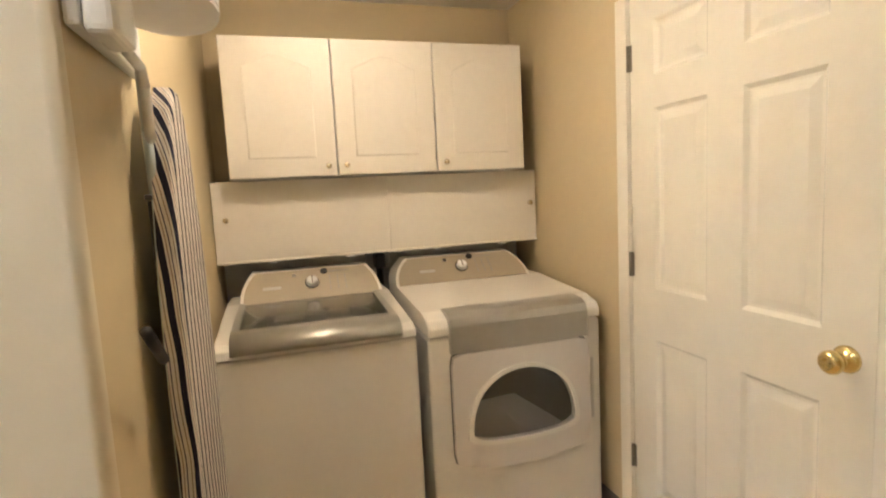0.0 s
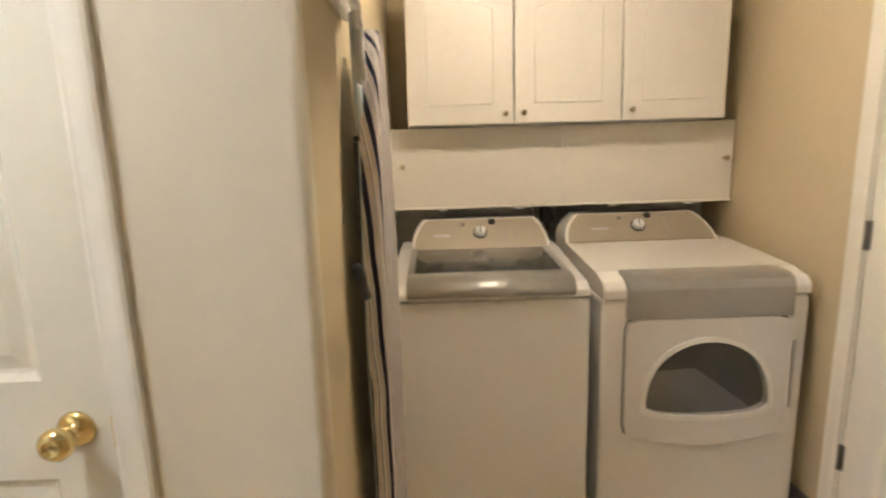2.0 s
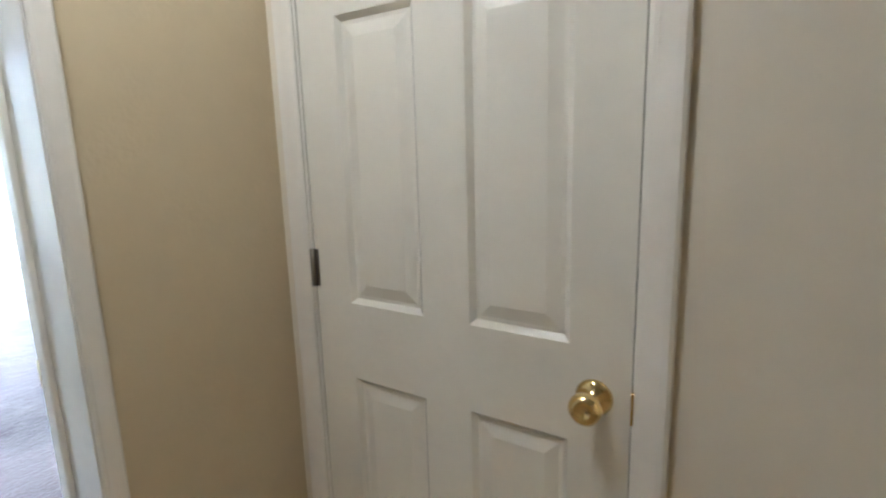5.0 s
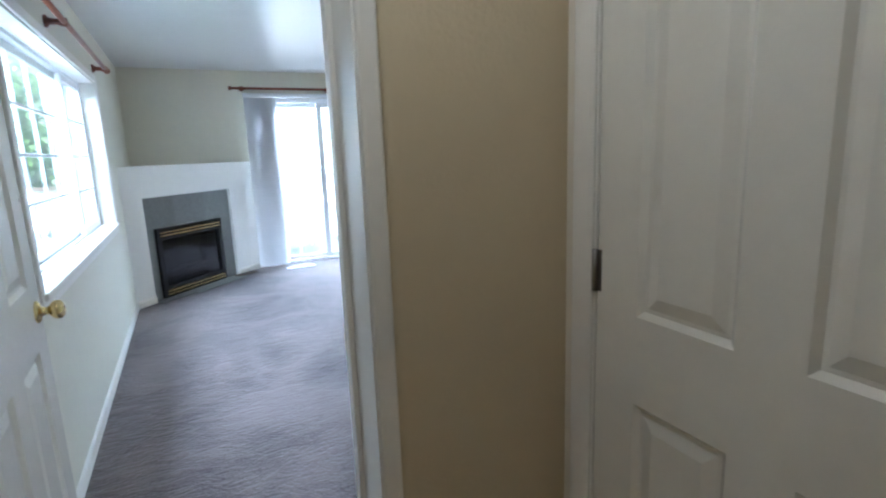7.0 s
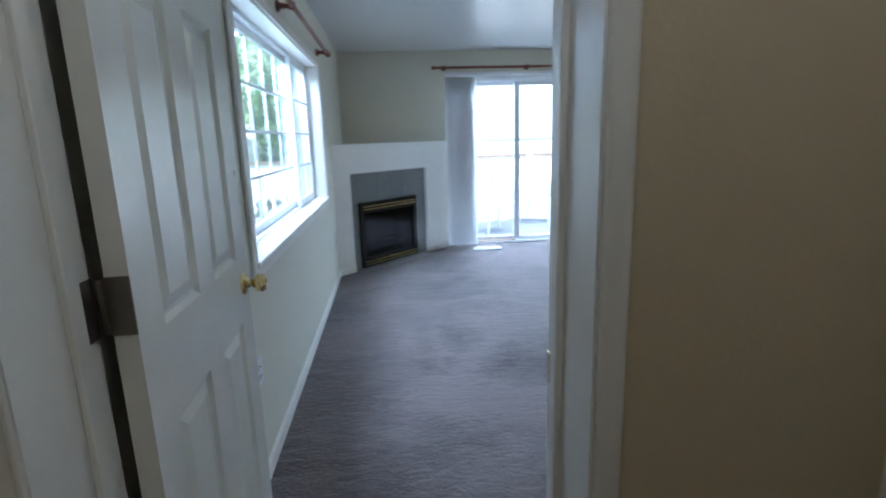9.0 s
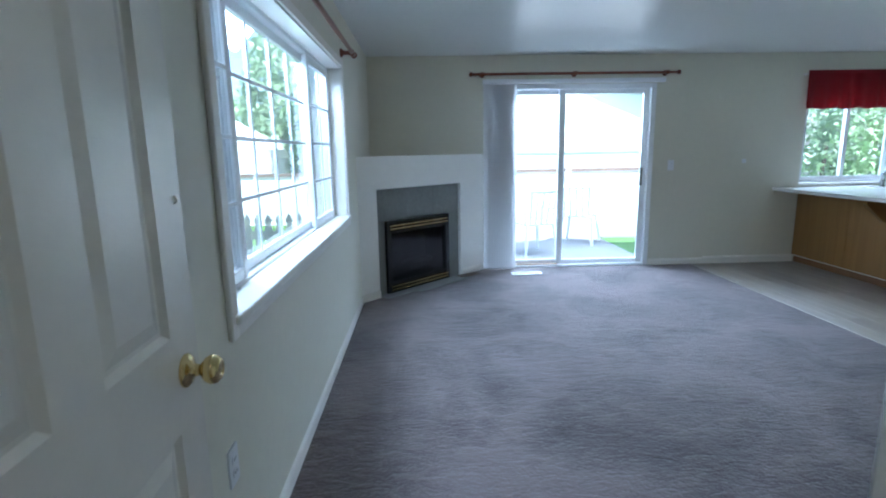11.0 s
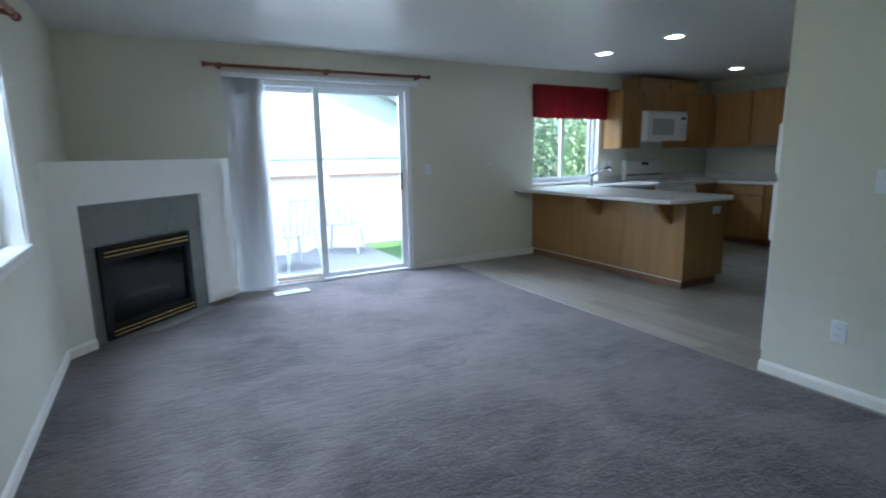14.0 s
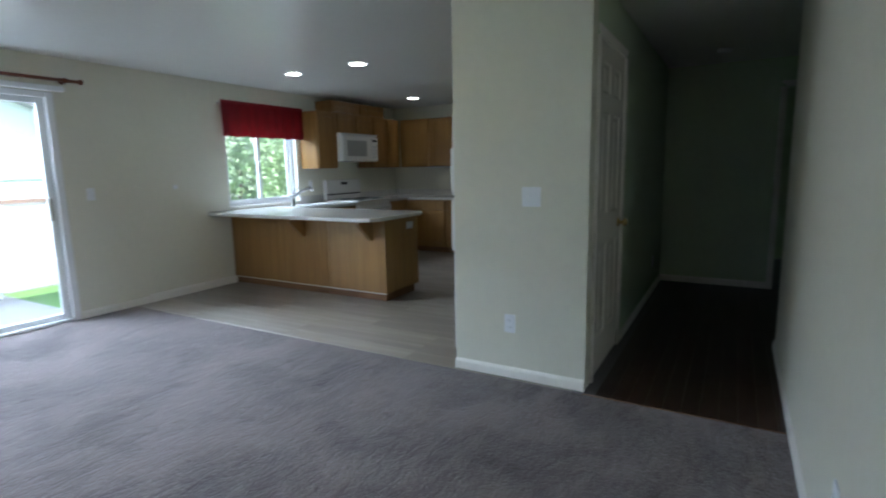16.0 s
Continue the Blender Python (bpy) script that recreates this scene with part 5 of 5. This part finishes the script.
part("side_run", box(7.70, XK - 0.001, 3.2, 5.358, CT0, CT1, 0.005, 2), M_COUNTER, ct)
part("backsplash", box(5.99, 6.458, YB - 0.02, YB - 0.001, CT1 + 0.0005, CT1 + 0.10, 0.003), M_COUNTER, ct)
part("backsplash", box(7.245, XK - 0.022, YB - 0.02, YB - 0.001, CT1 + 0.0005, CT1 + 0.10, 0.003), M_COUNTER, ct)
part("backsplash", box(XK - 0.02, XK - 0.001, 3.2, YB - 0.001, CT1 + 0.0005, CT1 + 0.10, 0.003), M_COUNTER, ct)
oak_unit("oak base cabinet under the sink run", 5.553, 6.455, 5.40, YB - 0.002, 0, CT0 - 0.001, "-y", 2, 0.13, 0.09)
oak_unit("oak corner base cabinet beside the range", 7.25, 7.74, 5.40, YB - 0.002, 0, CT0 - 0.001, "-y", 1, 0.13, 0.09)
for a, b in ((3.2, 3.95), (3.953, 4.68), (4.683, 5.397)):
    oak_unit("oak base cabinet with a drawer above the door", 7.742, XK - 0.002, a, b, 0, CT0 - 0.001, "-x", 1, 0.13, 0.09)
oak_unit("oak wall cabinet beside the kitchen window", 6.06, 6.455, 5.69, YB - 0.002, 1.342, 2.10, "-y", 1)
oak_unit("short oak wall cabinet above the microwave", 6.458, 7.285, 5.69, YB - 0.002, 1.832, 2.10, "-y", 2)
oak_unit("oak bulkhead box above the microwave cabinet", 6.40, 7.60, 5.70, YB - 0.002, 2.102, 2.27, "-y", 2)
oak_unit("oak corner wall cabinet", 7.288, 7.99, 5.69, YB - 0.002, 1.342, 2.10, "-y", 2)
for a, b in ((3.4, 4.0), (4.003, 4.55), (4.553, 5.10), (5.103, 5.66)):
    oak_unit("oak wall cabinet on the far kitchen wall", 8.0, XK - 0.002, a, b, 1.342, 2.10, "-x", 1)
us = thing("under_cabinet_light", "slim white light strip under the wall cabinets", "light strip")
part("strip", box(8.03, 8.08, 4.0, 5.2, 1.325, 1.341, 0.003), M_PLASTIC, us)
mw = thing("microwave", "white over-the-range microwave oven", "microwave", at=(6.87, 5.8, 1.435))
part("body", box(6.462, 7.28, 5.61, YB - 0.002, 1.435, 1.83, 0.006, 2), M_WHITEAPP, mw)
part("door", box(6.468, 7.10, 5.588, 5.609, 1.445, 1.79, 0.008, 2), M_WHITEAPP, mw)
part("window", box(6.56, 7.0, 5.584, 5.5875, 1.51, 1.73, 0.003), M_TUB, mw, "grey mesh window")
part("control_panel", box(7.105, 7.274, 5.59, 5.609, 1.445, 1.79, 0.006, 2), M_WHITEAPP, mw)
part("display", box(7.14, 7.24, 5.586, 5.5895, 1.72, 1.755), M_BLACKPL, mw)
bm = bmesh.new()
for i in range(3):
    for j in range(4):
        box(7.135 + 0.04 * i, 7.165 + 0.04 * i, 5.5875, 5.5895, 1.48 + 0.05 * j, 1.515 + 0.05 * j, bm=bm)
part("keypad", bm, M_CABSIDE, mw)
part("vent_grille", box(6.468, 7.274, 5.595, 5.609, 1.797, 1.824, 0.004), M_CABSIDE, mw)
local(mw, Matrix.Translation((-6.87, -5.8, -1.435)))
rg = thing("kitchen_range", "white freestanding electric range with a back panel", "range", at=(6.85, 5.65, 0))
part("body", box(6.465, 7.24, 5.37, YB - 0.004, 0.02, 0.865, 0.006, 2), M_WHITEAPP, rg)
part("cooktop", box(6.462, 7.243, 5.345, YB - 0.06, 0.866, 0.888, 0.008, 2), M_WHITEAPP, rg)
part("back_panel", box(6.462, 7.243, YB - 0.075, YB - 0.004, 0.889, 1.175, 0.012, 2), M_WHITEAPP, rg)
part("control_strip", box(6.48, 7.225, YB - 0.079, YB - 0.0755, 0.955, 0.975), M_BLACKPL, rg, "black strip on the back panel")
part("clock", box(6.78, 6.92, YB - 0.08, YB - 0.0755, 1.10, 1.14), M_BLACKPL, rg)
for x, y, rr in ((6.65, 5.5, 0.09), (7.06, 5.5, 0.075), (6.65, 5.76, 0.075), (7.06, 5.76, 0.09)):
    part("burner", lathe([(rr * 0.25, 0.889), (rr, 0.889), (rr, 0.897), (rr * 0.25, 0.897)], 24, Matrix.Translation((x, y, 0))), M_BLACKPL, rg)
part("oven_door", box(6.47, 7.235, 5.343, 5.369, 0.22, 0.80, 0.008, 2), M_WHITEAPP, rg)
part("oven_handle", tube((6.55, 5.32, 0.76), (7.15, 5.32, 0.76), 0.012), M_WHITEAPP, rg, smooth=True)
for x in (6.57, 7.13):
    part("handle_post", box(x - 0.01, x + 0.01, 5.318, 5.345, 0.752, 0.768), M_WHITEAPP, rg)
part("drawer", box(6.47, 7.235, 5.35, 5.369, 0.04, 0.21, 0.006, 2), M_WHITEAPP, rg)
local(rg, Matrix.Translation((-6.85, -5.65, 0)))
sk = thing("kitchen_sink", "white enamel sink set into the countertop", "sink")
part("rim", ring(rounded(0.62, 0.46, 0.06), rounded(0.56, 0.40, 0.05), 0.012, m=Matrix.Translation((5.80, 5.62, CT1 + 0.0125)) @ pose(0, 0, 0, -90, 0, 0)), M_WHITEAPP, sk)
part("basin", prism(rounded(0.558, 0.398, 0.05), 0.002, Matrix.Translation((5.80, 5.62, CT1 + 0.003)) @ pose(0, 0, 0, -90, 0, 0)), M_WHITEAPP, sk)
fa = thing("faucet", "chrome single-lever kitchen faucet", "faucet")
FX, FY = 5.545, 5.66
part("base", lathe([(0.001, 0), (0.034, 0), (0.032, 0.012), (0.026, 0.03), (0.024, 0.12), (0.028, 0.135), (0.026, 0.15), (0.001, 0.16)], 20, Matrix.Translation((FX, FY, CT1))), M_CHROME, fa, smooth=True)
part("spout", bent([(FX, FY, CT1 + 0.11), (FX + 0.10, FY - 0.04, CT1 + 0.19), (FX + 0.22, FY - 0.09, CT1 + 0.235), (FX + 0.24, FY - 0.10, CT1 + 0.20)], 0.019), M_CHROME, fa, smooth=True)
part("lever", tube((FX, FY, CT1 + 0.155), (FX + 0.09, FY - 0.02, CT1 + 0.27), 0.011, 0.007), M_CHROME, fa, smooth=True)
fr = thing("refrigerator", "white refrigerator behind the wall stub", "refrigerator", at=(4.24, 2.05, 0))
part("body", box(3.862, 4.62, 1.62, 2.39, 0.02, 1.66, 0.008, 2), M_WHITEAPP, fr)
part("freezer_door", box(3.862, 4.62, 2.396, 2.455, 1.13, 1.66, 0.012, 2), M_WHITEAPP, fr)
part("fridge_door", box(3.862, 4.62, 2.396, 2.455, 0.06, 1.12, 0.012, 2), M_WHITEAPP, fr)
for z0, z1 in ((1.15, 1.45), (0.75, 1.10)):
    part("handle", box(3.90, 3.93, 2.456, 2.49, z0, z1, 0.008, 2), M_WHITEAPP, fr)
local(fr, Matrix.Translation((-4.24, -2.05, 0)))

# ---- outside
structure("ground", box(-160, 160, -140, 180, -0.5, -0.12), M_GRASS, "lawn around the house")
structure("pavement_patio", box(-0.6, 3.38, YB + 0.165, 10.9, -0.119, -0.06, 0.01), M_CONC, "pale concrete patio slab")
structure("pavement_gravel", box(3.38, 9.0, 8.55, 10.9, -0.1195, -0.085, 0.005), M_CONC, "pale gravel strip along the fence")
structure("wall_exterior_skirt", box(-0.16, XK + 0.15, YB + 0.001, YB + 0.16, -0.119, -0.001), M_EXT, "house footing")


def leaves(center, radii, count, size, shell=0.55, squash=None):
    """Many small leaves through an uneven crown."""
    rng = np.random.default_rng(int(abs(center[0] * 100 + center[1] * 10) + count))
    verts, faces = [], []
    lumps = [(rng.normal(size=3), rng.uniform(0.75, 1.2)) for _ in range(26)]
    lumps = [(v / np.linalg.norm(v), s) for v, s in lumps]
    for _ in range(count):
        d = rng.normal(size=3)
        d /= np.linalg.norm(d)
        swell = 0.80 + 0.35 * max((float(d @ v) ** 8) * s for v, s in lumps)
        p = np.array(center) + d * np.array(radii) * swell * rng.uniform(shell, 1.0) ** 0.6
        a = rng.normal(size=3)
        a /= np.linalg.norm(a)
        b = np.cross(a, rng.normal(size=3))
        b /= np.linalg.norm(b) + 1e-9
        s = size * rng.uniform(0.6, 1.3)
        k = len(verts)
        verts += [tuple(p - a * s), tuple(p + b * s * 0.5), tuple(p + a * s), tuple(p - b * s * 0.5)]
        faces.append((k, k + 1, k + 2, k + 3))
    me = bpy.data.meshes.new("crown")
    me.from_pydata(verts, [], faces)
    return me


def tree(label, x, y, h, radii, count, size, mat):
    t = thing("tree", label, "tree", at=(x, y, -0.12))
    trunk = bmesh.new()
    tube((0, 0, 0), (0.05, 0.02, h * 0.55), 0.11, 0.06, 9, trunk)
    for k in range(7):
        a = k * 2.4
        z = h * (0.25 + 0.07 * k)
        tube((0.03, 0.01, z), (radii[0] * 0.6 * math.cos(a), radii[1] * 0.6 * math.sin(a), z + h * 0.14), 0.035, 0.012, 6, trunk)
    part("trunk", trunk, M_BARK, t)
    me = leaves((0, 0, h * 0.54), radii, count, size)
    me.materials.append(mat)
    c = new("crown", me)
    c.parent = t
    return t


tree("leafy green yard tree behind the white shed", -3.05, 15.0, 4.6, (1.25, 1.25, 2.2), 5200, 0.12, M_LEAF2)
tree("tall dark green shrub by the yard fence", -1.75, 12.6, 3.1, (0.8, 0.8, 1.55), 3000, 0.10, M_LEAF)
tree("small green tree far across the yard", -7.6, 24.0, 4.0, (1.7, 1.7, 1.6), 2400, 0.16, M_LEAF2)
hg = tagged(new("hedge"), "dense light green leafy hedge outside the kitchen", "hedge")
for k in range(5):
    me = leaves((7.9 + 1.0 * k, 9.6 + 0.15 * (k % 2), 1.35), (0.85, 0.6, 1.9), 5200, 0.06)
    me.materials.append(M_LEAF2)
    o = new("foliage", me)
    o.parent = hg
part("stems", tube((7.9, 9.6, -0.12), (8.0, 9.6, 1.4), 0.05, 0.03, 8), M_BARK, hg)
sh = thing("garden_shed", "white storage shed across the side yard", "shed")
part("walls", prism([(-4.9, -0.12), (-2.95, -0.12), (-2.95, 1.45), (-3.1, 1.62), (-4.2, 2.2), (-4.9, 1.95)], 2.2, Matrix.Translation((0, 12.0, 0))), M_SIDING, sh)
for x in (-4.5, -4.1, -3.7, -3.3):
    part("seam", box(x - 0.012, x + 0.012, 11.99, 11.999, -0.1, 1.5), M_CABSIDE, sh)
part("seam_rail", box(-4.85, -3.0, 11.988, 11.9985, 1.38, 1.42), M_CABSIDE, sh)
pf = thing("picket_fence", "weathered grey picket fence beside the house", "fence")
pick = mesh_of(prism([(-0.035, 0), (0.035, 0), (0.035, 0.72), (0.015, 0.745), (0.038, 0.785), (0.0, 0.86), (-0.038, 0.785), (-0.015, 0.745), (-0.035, 0.72)], 0.018), "picket", M_PICKET)
for k in range(26):
    o = new("picket", pick)
    o.parent = pf
    o.location = (-0.28 - 0.105 * k, 5.5, -0.115)
for z in (0.08, 0.48):
    part("rail", box(-2.98, -0.20, 5.52, 5.56, z, z + 0.08), M_PICKET, pf)
for x in (-0.22, -1.6, -2.98):
    part("post", box(x - 0.045, x + 0.045, 5.5605, 5.65, -0.12, 0.72), M_PICKET, pf)
yf = thing("yard_fence", "white panel fence with a brown cap rail", "fence")
for k in range(10):
    x = -6 + 2.4 * k
    part("post", box(x - 0.05, x + 0.05, 10.95, 11.05, -0.12, 0.98), M_SIDING, yf)
    part("panel", box(x + 0.05, x + 2.35, 10.985, 11.015, -0.115, 0.88), M_SIDING, yf)
    part("cap_rail", box(x + 0.05, x + 2.35, 10.95, 11.05, 0.881, 0.945), M_FENCE, yf)
lf2 = thing("far_fence", "pale fence of the neighbouring yard", "fence")
part("boards", box(-8, 20, 14.5, 14.54, -0.12, 1.25), M_SIDING, lf2)
part("cap_rail", box(-8, 20, 14.46, 14.58, 1.251, 1.29), M_CABSIDE, lf2)


def house(label, x0, x1, y0, y1, eave, ridge, axis="x"):
    h = thing("neighbour_house", label, "house", at=((x0 + x1) / 2, y0, -0.12))
    s = Matrix.Translation((-(x0 + x1) / 2, -y0, 0.12))
    part("wall", box(x0, x1, y0, y1, -0.12, eave), M_SIDING, h)
    n = int((eave + 0.1) / 0.2)
    bm = bmesh.new()
    for k in range(n):
        box(x0, x1, y0 - 0.012, y0 - 0.001, -0.1 + 0.2 * k, -0.1 + 0.2 * k + 0.185, bm=bm)
    tagged(part("siding", bm, M_SIDING, h), kind="stuff")
    mid = (x0 + x1) / 2
    part("gable", prism([(x0, eave), (x1, eave), (mid, ridge)], y1 - y0, Matrix.Translation((0, y0, 0))), M_SIDING, h)
    for sg in (-1, 1):
        e = mid + sg * ((x1 - x0) / 2 + 0.4)
        ez = eave - 0.4 * (ridge - eave) / ((x1 - x0) / 2)
        part("roof", prism([(mid, ridge + 0.02), (e, ez + 0.02), (e, ez + 0.16), (mid, ridge + 0.18)], y1 - y0 + 0.7, Matrix.Translation((0, y0 - 0.4, 0))), M_ROOF, h)
    local(h, s)
    return h


house("white-sided neighbouring house with a gabled shingle roof", -0.5, 9.6, 19.0, 27.0, 2.75, 4.9)
house("white-sided house far beyond the side yard", -28.0, -16.6, 26.0, 34.0, 3.2, 5.4)


def patio_chair(x, y, rz):
    c = thing("patio_chair", "white moulded plastic patio chair on the concrete", "chair", "patio chairs", (x, y, -0.06), rz)
    part("seat", box(-0.22, 0.22, -0.22, 0.22, 0.40, 0.43, 0.012, 2), M_PLASTIC, c)
    for k in range(5):
        u = -0.17 + 0.085 * k
        part("back_slat", tube((u, 0.21, 0.43), (u * 1.1, 0.29, 0.84), 0.018, n=8), M_PLASTIC, c)
    part("back_rail", box(-0.22, 0.22, 0.27, 0.31, 0.83, 0.88, 0.012, 2), M_PLASTIC, c)
    for sx in (-1, 1):
        for sy in (-1, 1):
            part("leg", tube((sx * 0.20, sy * 0.20, 0.41), (sx * 0.25, sy * 0.25, 0.0), 0.022, 0.018, 8), M_PLASTIC, c)
        part("armrest", box(sx * 0.25 - 0.025, sx * 0.25 + 0.025, -0.2, 0.24, 0.60, 0.625, 0.008), M_PLASTIC, c)
        part("arm_post", tube((sx * 0.24, -0.18, 0.42), (sx * 0.25, -0.18, 0.605), 0.016, n=8), M_PLASTIC, c)
        part("arm_post", tube((sx * 0.24, 0.21, 0.42), (sx * 0.25, 0.22, 0.605), 0.016, n=8), M_PLASTIC, c)
    return c


patio_chair(2.06, 7.2, 200)
patio_chair(2.93, 7.9, 150)

# ---- dark boards of the entry floor
fe = bpy.data.objects["floor_entry"]
plank = mesh_of(box(0, 1.2, 0, 0.0895, -0.0135, -0.003, 0.0012), "plank", M_DARKWOOD)
rng = random.Random(4)
ys_all = [-1.19 + 0.0905 * i for i in range(30)]
for i, yy in enumerate(ys_all):
    if yy + 0.09 > YH - 0.0:
        break
    start = (XV - 0.035 if yy > 0.40 else 5.0)
    x = start
    first = True
    while x < XH:
        L = rng.choice((0.6, 0.9, 1.2)) if first else 1.2
        L = min(L, XH - x)
        o = new("plank", plank)
        o.parent = fe
        o.location = (x, yy, 0)
        o.scale = (L / 1.2, 1, 1)
        x += L + 0.0012
        first = False
structure("trim_carpet_edge", box(XV - 0.045, XV - 0.036, YD1, YH, -0.014, 0.004, 0.002), M_OAKD, "dark edge strip between carpet and boards")
structure("trim_vinyl_edge", box(XV - 0.042, XV - 0.034, 2.35, YB - 0.02, -0.01, 0.003, 0.002), M_LINO, "metal edge strip between carpet and vinyl")

# ---- vinyl planks of the kitchen floor
vinyl = mesh_of(box(0, 0.1785, 0, 1.2, -0.0075, -0.003, 0.0008), "plank", M_LINO)
rng = random.Random(11)
x = XV - 0.036
while x < XK - 0.02:
    wide = min(0.18, XK - x)
    y = 1.565
    first = True
    while y < YB - 0.01:
        L = rng.choice((0.4, 0.7, 1.0, 1.2)) if first else 1.2
        L = min(L, YB - y)
        o = new("plank", vinyl)
        o.parent = fk
        o.location = (x, y, 0)
        o.scale = (wide / 0.18, L / 1.2 - 0.001, 1)
        y += L
        first = False
    x += 0.18
